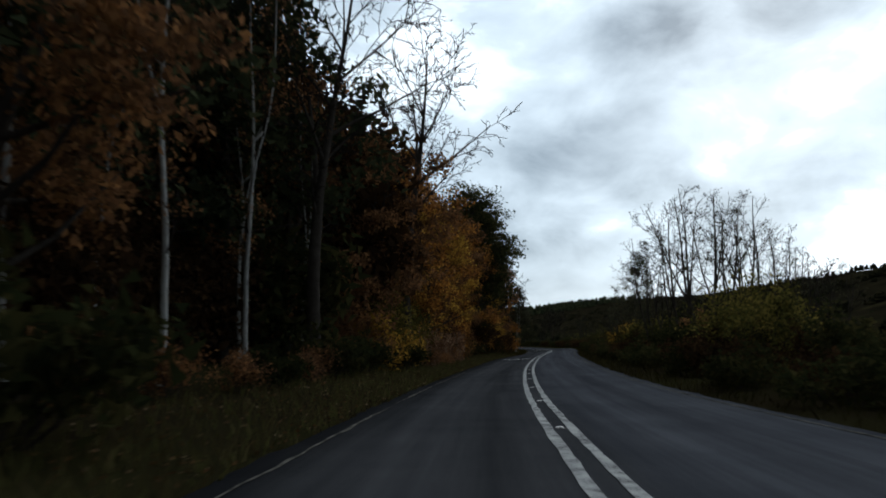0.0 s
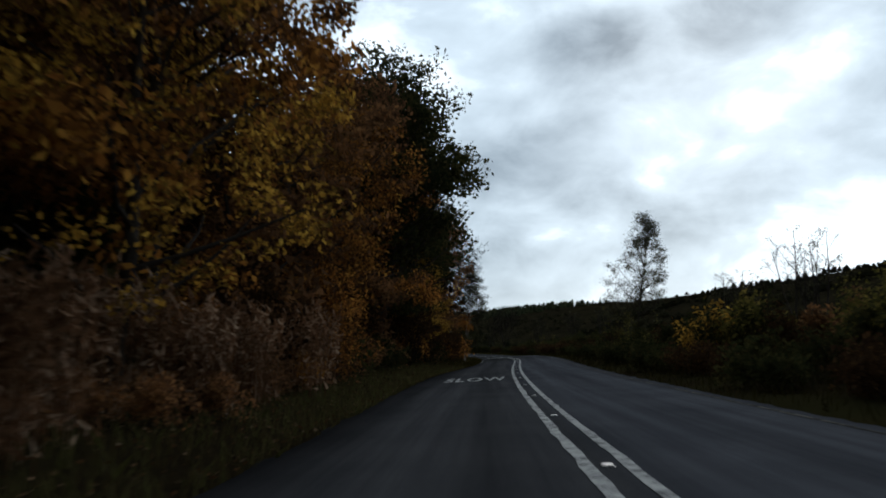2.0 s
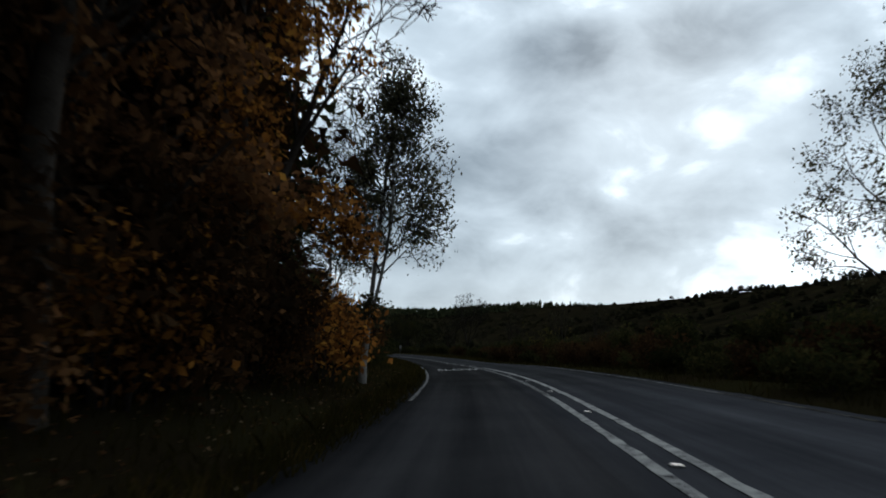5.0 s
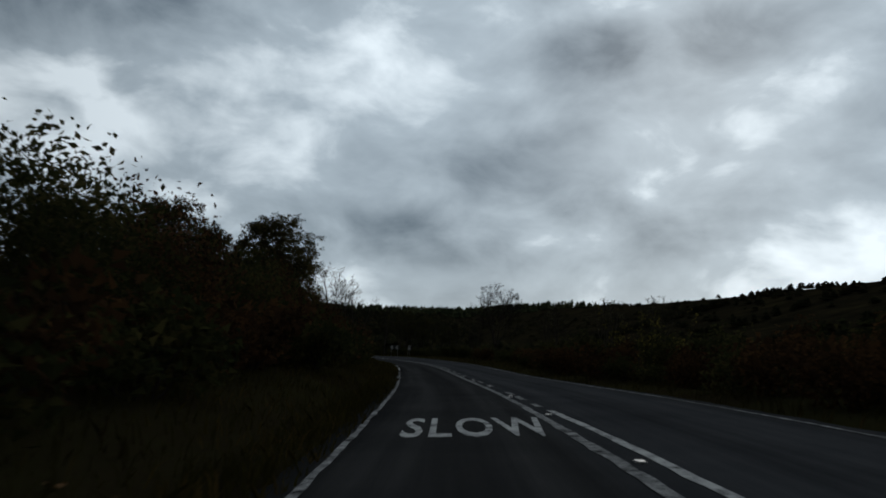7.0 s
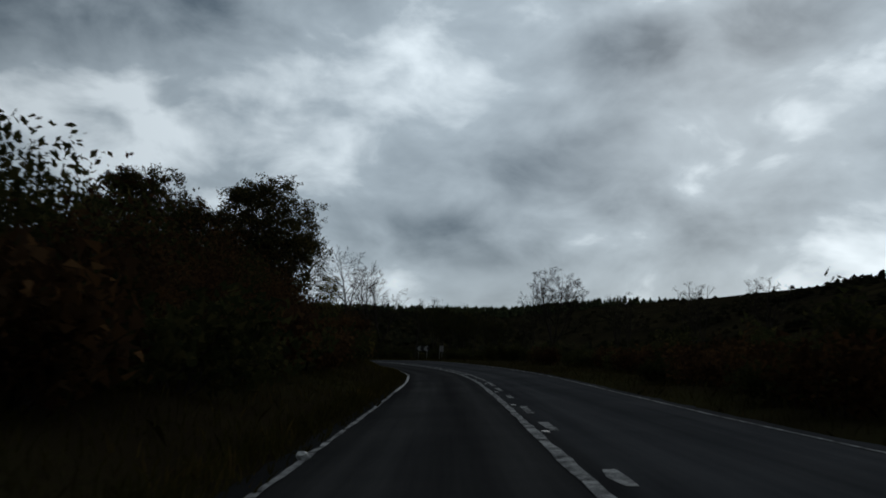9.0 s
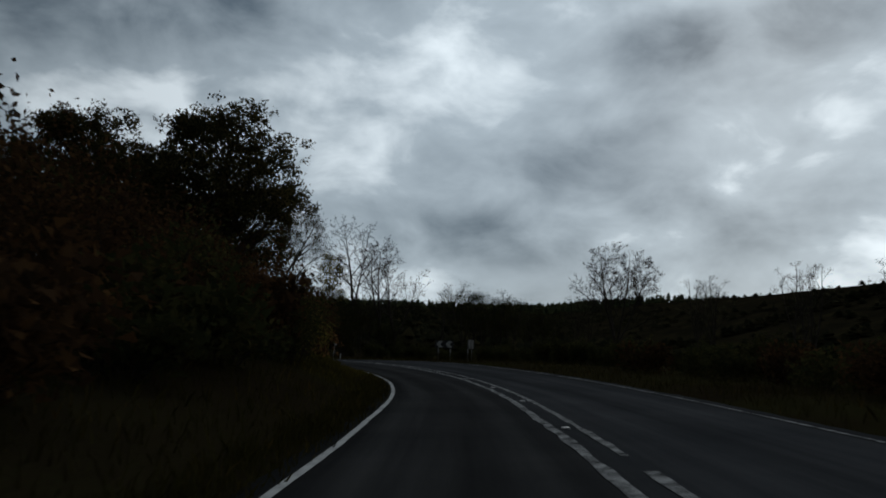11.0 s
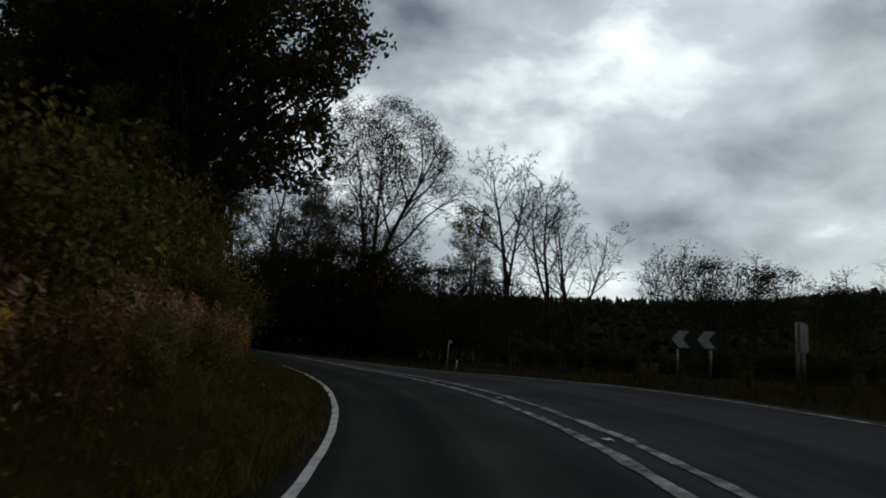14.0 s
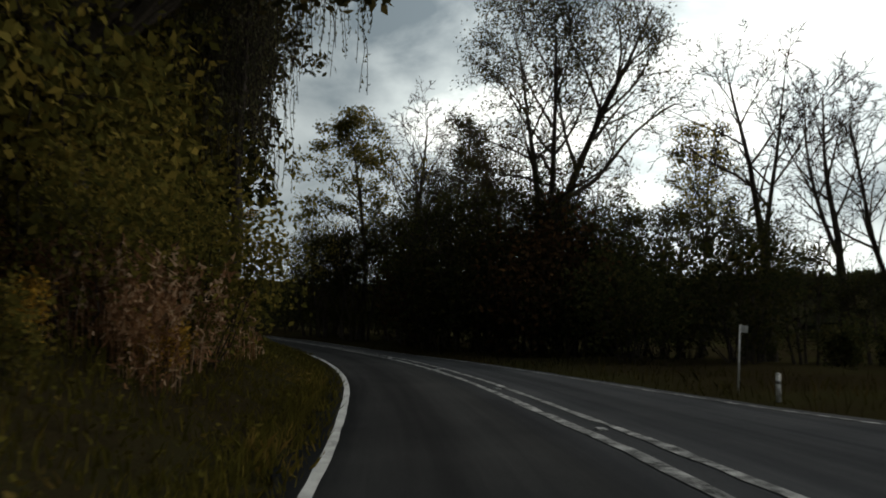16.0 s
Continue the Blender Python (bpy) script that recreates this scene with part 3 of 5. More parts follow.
def tufts(tips, weight, count, each, spread, rng):
    """Leaf places gathered into sprays at some of the tips, so that gaps stay between them."""
    heads = tips[rng.choice(len(tips), max(1, count // each), p=weight / weight.sum())]
    size = rng.uniform(0.5, 1.5, len(heads))
    k = rng.choice(len(heads), count, p=size / size.sum())
    return heads[k] + np.clip(rng.standard_normal((count, 3)), -1.5, 1.5) * [spread, spread, spread * 0.62] * size[k][:, None] ** 0.5


def limbs_of(rng, height, trunk_r, first=0.4, leaders=2, open_angle=24, limbs=7, split=(6, 5, 4), ratio=(0.42, 0.55, 0.5, 0.5), angle=(38, 62), lift=(0.03, 0.05, 0.04, 0.0), wobble=0.13, lean=(0, 0), foot=(0, 0), dome=None, twig=0.012):
    """A trunk that forks into leaders, limbs along them and forking twigs, all gently crooked. Returns trunk lines, thick and thin segments, tips."""
    lines, thick, thin, tips = [], [], [], []

    def outside(q):
        return dome and (math.hypot(q.x - foot[0], q.y - foot[1]) / dome[1]) ** 2 + ((q.z - dome[0]) / dome[2]) ** 2 > 1 and q.z > dome[0] - dome[2] * 0.5

    def run(p, d, length, r0, r1, lev):
        n = max(3, min(10, int(length / (0.7 if lev < 2 else 0.4))))
        nodes, bend = [(p, d, r0)], Vector((0, 0, 0))
        for k in range(n):
            sway = wobble * (0.3, 0.7, 0.9, 1.0, 1.0)[lev]
            bend = bend * 0.5 + Vector(rng.normal(0, sway, 3))
            d = d + bend
            d.z += lift[min(lev, 3)] if lev else 0.12
            d = d.normalized()
            q = p + d * (length / n)
            if lev > 0 and outside(q):
                break
            ra, rb = r0 + (r1 - r0) * k / n, r0 + (r1 - r0) * (k + 1) / n
            if lev > 0:
                (thick if ra > 0.03 else thin).append((*p, *q, max(ra, twig), max(rb, twig * 0.75)))
            p = q
            nodes.append((p, d, rb))
        return nodes

    def sprout(nodes, length, lev, count):
        turn = rng.uniform(0, 6.28)
        for k in range(count):
            low = 0.04 if lev == 1 and leaders == 1 else 0.22
            u = low + (1 - low) * (k + rng.uniform(0.1, 0.9)) / count
            p, d, r = nodes[min(len(nodes) - 1, int(round(u * (len(nodes) - 1))))]
            turn += 2.4 + rng.uniform(-0.5, 0.5)
            side = d.orthogonal().normalized()
            side = side * math.cos(turn) + d.cross(side) * math.sin(turn)
            if side.z < -0.5 and lev < 3:
                side.z *= 0.2
            a = radians(rng.uniform(*angle)) * (1 - 0.35 * u)
            w = (d * math.cos(a) + side.normalized() * math.sin(a)).normalized()
            long = length * ratio[lev - 1] * (1.25 - 0.65 * u) * rng.uniform(0.7, 1.2)
            limb(p, w, long, min(r * 0.62, long * 0.022 + 0.004), lev)

    def limb(p, d, length, r, lev):
        nodes = run(p, d, length, r, r * 0.3, lev)
        if lev >= 2:
            tips.extend(tuple(q[0]) for q in nodes[1 + len(nodes) // 3:])
        if lev < len(split) + 1 and len(nodes) > 2:
            sprout(nodes, length, lev + 1, split[lev - 1])

    start = Vector((*foot, 0))
    nodes = run(start, Vector((lean[0], lean[1], 1)).normalized(), height * first, trunk_r, trunk_r * 0.72, 0)
    lines.append(([q[0] for q in nodes], [nodes[0][2] * 1.3] + [q[2] for q in nodes[1:]]))
    sprout(nodes[len(nodes) // 2:], height * first * 1.3, 1, max(1, limbs // 4))
    p, d, r = nodes[-1]
    turn = rng.uniform(0, 6.28)
    for k in range(leaders):
        turn += 6.28 / leaders
        a = radians(open_angle * (0.3 if k == 0 else rng.uniform(0.6, 1.2))) if leaders > 1 else 0.0
        w = (d * math.cos(a) + Vector((math.cos(turn), math.sin(turn), 0)) * math.sin(a)).normalized()
        long = height * (1 - first) * (1 if k == 0 else rng.uniform(0.72, 0.98))
        more = run(p, w, long, r * (0.95 if k == 0 else 0.72), 0.02, 0)
        if dome:
            more = [q for i, q in enumerate(more) if i < 3 or not outside(q[0])]
        lines.append(([q[0] for q in more], [q[2] for q in more]))
        tips.append(tuple(more[-1][0]))
        sprout(more, long, 1, limbs)
    return lines, thick, thin, np.array(tips)


def grow(rng, height, trunk_r, first=0.3, limbs=14, limb_len=0.4, up=0.55, levels=3, split=4, wobble=0.10, top_taper=0.5, dome=None):
    """A branching skeleton, held inside a dome (middle height, reach, half height) if one is given. Returns thick segments, thin segments and the tips."""
    stem_lines, thick, thin, tips = [], [], [], []

    def branch(p, d, length, r, lev):
        n = 4 if lev < 2 else 3
        pts = [p]
        for k in range(n):
            d = d + Vector(rng.normal(0, wobble * (1.0 + 0.3 * lev), 3))
            d.z += 0.05 if lev < 2 else 0.0
            d.normalize()
            q = p + d * (length / n)
            if dome and (q.x**2 + q.y**2) / dome[1] ** 2 + (max(q.z - dome[0], 0) if q.z > dome[0] - dome[2] * 0.7 else q.z - dome[0]) ** 2 / dome[2] ** 2 > 1:
                if lev >= 2:
                    tips.append(tuple(p))
                return
            ra, rb = r * (1 - k / n * 0.75), r * (1 - (k + 1) / n * 0.75)
            (thick if lev < 2 else thin).append((*p, *q, ra, rb))
            p = q
            pts.append(p)
            if lev >= levels - 1 and k:
                tips.append(tuple(p))
        if lev < levels:
            for k in range(split):
                at = pts[1 + int(rng.integers(0, n))]
                e = Vector(rng.normal(0, 1, 3))
                e = e - d * e.dot(d)
                e.normalize()
                w = (d * rng.uniform(0.4, 0.9) + e * rng.uniform(0.5, 0.95)).normalized()
                branch(at, w, length * rng.uniform(0.4, 0.65), r * rng.uniform(0.35, 0.5), lev + 1)

    d, p, n = Vector((0, 0, 1)), Vector((0, 0, 0)), 9
    line, radii = [p], [trunk_r * 1.35]
    for k in range(n):
        d = (d + Vector((rng.normal(0, 0.06), rng.normal(0, 0.06), 0.05))).normalized()
        q = p + d * (height / n)
        radii.append(trunk_r * (1 - 0.9 * (k + 1) / n))
        p = q
        line.append(p)
    stem_lines.append((line, radii))
    tips.append(tuple(p))
    for k in range(limbs):
        u = first + (1 - first) * (k + rng.uniform(0, 1)) / limbs
        i = min(int(u * n), n - 1)
        at = line[i].lerp(line[i + 1], u * n - i)
        az = k * 2.4 + rng.uniform(-0.5, 0.5)
        w = Vector((math.cos(az), math.sin(az), rng.uniform(up - 0.25, up + 0.25))).normalized()
        shape = math.sin(math.pi * min(1, (0.25 + 0.75 * (u - first) / (1 - first)))) ** 0.7 * (1 - top_taper * max(0, u - 0.5))
        branch(at, w, height * limb_len * max(shape, 0.25) * rng.uniform(0.75, 1.15), trunk_r * 0.42 * (1.1 - u * 0.7), 1)
    return stem_lines, thick, thin, np.array(tips)


class Kind:
    """A kind of plant: the first stands where it is first set, the others are copies of it."""

    def __init__(self, name, category, build):
        self.name, self.category, self.build, self.first, self.first_scale = name, category, build, None, 1.0

    def set(self, x, y, size=1.0, turn=0.0, label="", group="", sink=0.08, tilt=(0, 0)):
        z = float(ground_z(np.array([x]), np.array([y]))[0]) - sink
        m = pose(x, y, z, tilt[0], tilt[1], turn)
        if self.first is None:
            ob = self.first = new(self.name)
            self.build(ob)
            self.first_scale = size
            ob.matrix_basis = m @ Matrix.Diagonal((size, size, size, 1))
        else:
            k = size / self.first_scale
            ob = copy_thing(self.first, m @ Matrix.Diagonal((k, k, k, 1)))
        return tagged(ob, label, self.category, group)


def tree_kind(name, seed, bark, leaf=None, count=9000, size=0.14, spread=0.35, hang=0.0, sides=6, fine=True, twig=0.014, inner=0.22, clumps=0, kite=True, **shape):
    def build(ob):
        rng = np.random.default_rng(seed)
        stem_lines, thick, thin, tips = grow(rng, **shape)
        if clumps:
            # leafy boughs all through the dome, each on a limb from the trunk
            mid, reach, rise = shape["dome"]
            way = rng.standard_normal((clumps, 3))
            way[:, 2] = np.where(way[:, 2] < 0, way[:, 2] * 0.6, way[:, 2])
            way *= (np.where(rng.random(clumps) < 0.72, rng.uniform(0.74, 0.98, clumps), rng.uniform(0.25, 0.7, clumps)) / np.linalg.norm(way, axis=1))[:, None]
            boughs = way * [reach, reach, rise] + [0, 0, mid]
            for b in boughs:
                z = max(shape["height"] * 0.2, b[2] - 0.8 * math.hypot(b[0], b[1]) - 0.5)
                thick.append((0, 0, z, *(b * [0.55, 0.55, 0] + [0, 0, 0.4 * z + 0.6 * b[2]]), 0.10, 0.06))
                thick.append((*(b * [0.55, 0.55, 0] + [0, 0, 0.4 * z + 0.6 * b[2]]), *b, 0.06, 0.015))
        v, f = swept(stem_lines, sides + 2)
        part("trunk", mesh_from("trunk", v, f, bark, True), ob)
        v, f = tubes(thick, sides)
        tagged(part("limbwork", mesh_from("limbwork", v, f, bark, True), ob), kind="stuff")
        if fine:
            v, f = tubes([(*t[:6], max(t[6], twig), max(t[7], twig * 0.7)) for t in thin], 3)
            tagged(part("branchwork", mesh_from("branchwork", v, f, TWIG, False), ob), kind="stuff")
        if leaf and count:
            reach = np.hypot(tips[:, 0], tips[:, 1])
            weight = inner + reach / reach.max()
            if clumps:
                # each bough carries sprays of leaves of its own
                heads = np.repeat(boughs, 13, 0) + np.clip(rng.standard_normal((clumps * 13, 3)), -1.5, 1.5) * [0.85, 0.85, 0.55]
                few = tips[rng.choice(len(tips), clumps * 3, p=weight / weight.sum())]
                tips = np.concatenate([heads, few])
                weight = np.ones(len(tips))
            pick = tufts(tips, weight, count, 24, spread, rng)
            v, f = leaves(pick, size, rng, spread=0.05, hang=hang, kite=kite)
            part("crown", mesh_from("crown", v, f, leaf), ob)
    return Kind(name, "tree", build)


def limb_kind(name, seed, bark, leaf=None, count=0, size=0.08, spread=0.2, hang=0.0, stems=1, ring=0.5, **shape):
    """A tree drawn limb by limb, with few or no leaves; several stems share one foot."""
    def build(ob):
        rng = np.random.default_rng(seed)
        lines, thick, thin, tips = [], [], [], []
        for k in range(stems):
            own = dict(shape)
            if stems > 1:
                az = 6.28 * k / stems + rng.uniform(-0.6, 0.6)
                own.update(foot=(ring * math.cos(az), ring * math.sin(az)), lean=(0.20 * math.cos(az), 0.20 * math.sin(az)), height=shape["height"] * rng.uniform(0.8, 1.0))
            a, b, c, d = limbs_of(rng, **own)
            lines += a
            thick += b
            thin += c
            tips.append(d)
        tips = np.concatenate(tips)
        v, f = swept(lines, 8)
        part("trunk", mesh_from("trunk", v, f, bark, True), ob)
        v, f = tubes(thick, 5)
        tagged(part("limbwork", mesh_from("limbwork", v, f, bark, True), ob), kind="stuff")
        v, f = tubes(thin, 3)
        tagged(part("branchwork", mesh_from("branchwork", v, f, TWIG, False), ob), kind="stuff")
        if leaf and count:
            v, f = leaves(tufts(tips, np.ones(len(tips)), count, 9, spread, rng), size, rng, spread=0.04, hang=hang, kite=True)
            part("crown", mesh_from("crown", v, f, leaf), ob)
    return Kind(name, "tree", build)


def sapling_kind(name, seed, leaf, height=4.0, width=1.6, stems=12, count=260, size=0.09):
    """A thicket of upright young shoots with scattered leaves."""
    def build(ob):
        rng = np.random.default_rng(seed)
        segs, seats = [], []
        for _ in range(stems):
            p = Vector((*rng.normal(0, width / 3, 2), 0))
            d, h = Vector((*rng.normal(0, 0.10, 2), 1)).normalized(), height * rng.uniform(0.55, 1.0)
            for k in range(6):
                d = (d + Vector(rng.normal(0, 0.05, 3))).normalized()
                q = p + d * h / 6
                segs.append((*p, *q, 0.018 * (1.1 - k / 6), 0.018 * (0.95 - k / 6)))
                if k > 1:
                    seats += [tuple(p.lerp(q, u)) for u in (0.2, 0.5, 0.8)]
                if k > 2 and rng.random() < 0.6:
                    e = q + Vector((*rng.normal(0, 0.25, 2), rng.uniform(0.1, 0.5)))
                    segs.append((*q, *e, 0.008, 0.004))
                    seats += [tuple(e), tuple(q.lerp(e, 0.6))]
                p = q
            seats += [tuple(p)] * 3
        v, f = tubes(segs, 4)
        tagged(part("branchwork", mesh_from("branchwork", v, f, TWIG), ob), kind="stuff")
        v, f = leaves(np.array(seats)[rng.integers(0, len(seats), count)], size, rng, spread=0.07, kite=True)
        part("foliage", mesh_from("foliage", v, f, leaf), ob)
    return Kind(name, "sapling", build)


def shrub_kind(name, seed, leaf, height=2.2, width=2.4, count=2000, size=0.11, stems=12, bark=None, kite=False):
    """A dense many-stemmed shrub: arching stems with leaves along them."""
    def build(ob):
        rng = np.random.default_rng(seed)
        segs, tips = [], []
        for _ in range(stems):
            az, r = rng.uniform(0, 2 * math.pi), width / 2 * math.sqrt(rng.uniform(0.05, 1))
            top = Vector((math.cos(az) * r, math.sin(az) * r, height * rng.uniform(0.55, 1.05) * (1 - 0.35 * (r / (width / 2)) ** 2)))
            p = Vector((top.x * 0.25, top.y * 0.25, 0))
            for k in range(1, 6):
                u = k / 5
                q = Vector((top.x * (0.25 + 0.75 * u), top.y * (0.25 + 0.75 * u), top.z * math.sin(u * math.pi / 2 * 0.95))) + Vector(rng.normal(0, 0.06, 3)) * height / 2
                segs.append((*p, *q, 0.022 * (1.2 - u) + 0.004, 0.022 * (1.0 - u) + 0.004))
                p = q
                if u > 0.25:
                    tips += [tuple(q)] * (1 + int(u * 2))
                    for _ in range(1):
                        e = q + Vector(rng.normal(0, 0.16, 3)) * height / 2
                        segs.append((*q, *e, 0.007, 0.003))
                        tips.append(tuple(e))
        v, f = tubes(segs, 3)
        tagged(part("branchwork", mesh_from("branchwork", v, f, bark or TWIG), ob), kind="stuff")
        tips = np.array(tips)
        c = tips[rng.integers(0, len(tips), count)] + np.clip(rng.standard_normal((count, 3)), -1.5, 1.5) * [0.17 * width / 2, 0.17 * width / 2, 0.14 * height]
        c[:, 2] = np.abs(c[:, 2])
        v, f = leaves(c, size, rng, kite=kite)
        part("foliage", mesh_from("foliage", v, f, leaf), ob)
    return Kind(name, "shrub", build)


def tall_grass_kind(name, seed, height=1.5, width=1.0, blades=46, plume=True):
    """A clump of dead stalks with feathery tops."""
    def build(ob):
        rng = np.random.default_rng(seed)
        segs, tops = [], []
        for _ in range(blades):
            az, r = rng.uniform(0, 6.28), width / 2 * math.sqrt(rng.uniform(0, 1))
            p = Vector((math.cos(az) * r, math.sin(az) * r, 0))
            h = height * rng.uniform(0.55, 1.1)
            bend = Vector((rng.normal(0.12, 0.14), rng.normal(0, 0.14), 0)) * h
            last = p
            for k in (1, 2, 3):
                u = k / 3
                q = p + Vector((0, 0, h * u)) + bend * u * u
                segs.append((*last, *q, 0.007 * (1.2 - u), 0.007 * (1.1 - u)))
                last = q
            for k in range(9):
                tops.append(tuple(q - (Vector((0, 0, h)) + bend * 2) * (0.03 * k) + Vector(rng.normal(0, 0.018, 3))))
            for k in range(3):
                tops.append(tuple(p + Vector((0, 0, h * rng.uniform(0.1, 0.6))) + Vector(rng.normal(0, 0.08, 3))))
        v, f = tubes(segs, 3)
        part("stalk_growth", mesh_from("stalk_growth", v, f, DEAD_GRASS), ob)
        v, f = leaves(np.array(tops), 0.05, rng, stretch=2.6, hang=0.6)
        tagged(part("plume_growth", mesh_from("plume_growth", v, f, DEAD_GRASS), ob), kind="stuff")
    return Kind(name, "tall grass", build)


broad = dict(dome=(7.6, 4.6, 6.6), height=13, trunk_r=0.2, first=0.10, limbs=24, limb_len=0.34, up=0.5, levels=3, split=4, fine=False)
ORANGE = tree_kind("orange_tree", 11, BARK, ORANGE_LEAF, 14500, 0.128, 0.30, **broad)
YELLOW = tree_kind("yellow_tree", 12, BARK, YELLOW_LEAF, 16000, 0.11, 0.30, **broad)
RUSSET = tree_kind("russet_tree", 13, BARK, RUSSET_LEAF, 13500, 0.132, 0.30, **broad)
DARK = tree_kind("dark_leafed_tree", 14, BARK, DARK_LEAF, 30000, 0.15, 0.36, clumps=95, inner=0.6, **{**broad, "dome": (8.4, 4.4, 6.8)})
OLIVE = tree_kind("olive_tree", 15, BARK, OLIVE_LEAF, 12500, 0.12, 0.28, **broad)
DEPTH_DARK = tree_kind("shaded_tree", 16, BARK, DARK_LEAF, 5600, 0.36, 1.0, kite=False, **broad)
# russet tree set back in the wood, its shade put into the leaf colour
DEPTH_RUSSET = tree_kind("shaded_russet_tree", 17, BARK, SHADE_BROWN_LEAF, 5600, 0.36, 1.0, kite=False, **broad)
OAK = tree_kind("oak", 21, BARK, OAK_LEAF, 46000, 0.18, 0.36, fine=False, inner=0.6, clumps=150, dome=(12.0, 6.6, 7.2), height=17.5, trunk_r=0.42, first=0.22, limbs=34, limb_len=0.40, up=0.35, levels=3, split=5, top_taper=0.1)
PINE = tree_kind("pine", 22, BARK, NEEDLE, 7600, 0.24, 0.56, kite=False, fine=False, height=18, trunk_r=0.24, first=0.28, limbs=26, limb_len=0.24, up=0.1, levels=3, split=4)
POLE = limb_kind("pale_birch", 28, BIRCH_BARK, RUSSET_LEAF, 1300, 0.07, 0.25, height=14.0, trunk_r=0.09, first=0.3, leaders=2, open_angle=10, limbs=9, split=(4, 3), ratio=(0.24, 0.5, 0.5), wobble=0.16)
BIRCH = limb_kind("birch", 23, BARK, GREY_LEAF, 19000, 0.09, 0.26, hang=0.6, height=16.0, trunk_r=0.16, first=0.18, leaders=1, limbs=32, split=(5, 4, 3), ratio=(0.25, 0.55, 0.5, 0.5), angle=(38, 64), lift=(0.04, 0.05, -0.05, -0.08), dome=(7.0, 3.6, 10.0))
WEEPING = limb_kind("drooping_birch", 24, BIRCH_BARK, GREY_LEAF, 10000, 0.075, 0.2, hang=1.0, height=9.6, trunk_r=0.11, first=0.18, leaders=2, open_angle=12, limbs=15, split=(6, 4, 3), ratio=(0.34, 0.55, 0.5, 0.5), lift=(0.04, 0.03, -0.08, -0.14), dome=(5.0, 2.5, 5.2))
BARE = limb_kind("bare_tree", 25, BARK, twig=0.013, height=10.5, trunk_r=0.19, first=0.36, leaders=2, open_angle=22, limbs=9, split=(5, 4, 3), ratio=(0.44, 0.52, 0.5, 0.5))
BARE_WIDE = limb_kind("spreading_bare_tree", 34, BARK, twig=0.013, height=10.5, trunk_r=0.2, first=0.24, leaders=3, open_angle=44, limbs=8, split=(5, 4, 3), ratio=(0.42, 0.52, 0.5, 0.5), wobble=0.16)
BARE_CLUMP = limb_kind("bare_clump_tree", 26, BARK, GREY_LEAF, 1500, 0.07, 0.16, stems=4, ring=0.55, twig=0.012, height=10.0, trunk_r=0.12, first=0.3, leaders=2, open_angle=22, limbs=5, split=(4, 4), ratio=(0.36, 0.55, 0.5, 0.5), dome=(5.6, 4.3, 4.5))
SPARSE = limb_kind("thinly_leafed_tree", 27, BARK, OAK_LEAF, 20000, 0.08, 0.30, twig=0.013, height=17.0, trunk_r=0.32, first=0.26, leaders=3, open_angle=30, limbs=12, split=(6, 5, 3), ratio=(0.42, 0.52, 0.5, 0.5), angle=(42, 68), dome=(9.6, 7.0, 8.2))
ROUND_BARE = limb_kind("wide_bare_tree", 29, BARK, GREY_LEAF, 1300, 0.09, 0.2, twig=0.016, height=12.0, trunk_r=0.24, first=0.2, leaders=4, open_angle=42, limbs=9, split=(6, 5, 4), ratio=(0.40, 0.52, 0.5, 0.5), dome=(7.0, 5.2, 6.0))
GREEN_THIN = limb_kind("slim_green_tree", 35, BARK, OLIVE_LEAF, 9000, 0.085, 0.28, twig=0.013, height=12.5, trunk_r=0.15, first=0.3, leaders=2, open_angle=14, limbs=11, split=(5, 4, 3), ratio=(0.3, 0.52, 0.5, 0.5), dome=(8.4, 2.7, 5.0))
BRUSH = limb_kind("twiggy_thicket_tree", 36, BARK, DARK_LEAF, 7000, 0.085, 0.34, stems=5, ring=0.8, twig=0.013, height=8.0, trunk_r=0.1, first=0.2, leaders=2, open_angle=26, limbs=6, split=(4, 3), ratio=(0.36, 0.55, 0.5), dome=(4.4, 3.6, 4.2))
SHOOTS = sapling_kind("sapling_clump", 54, OLIVE_LEAF)


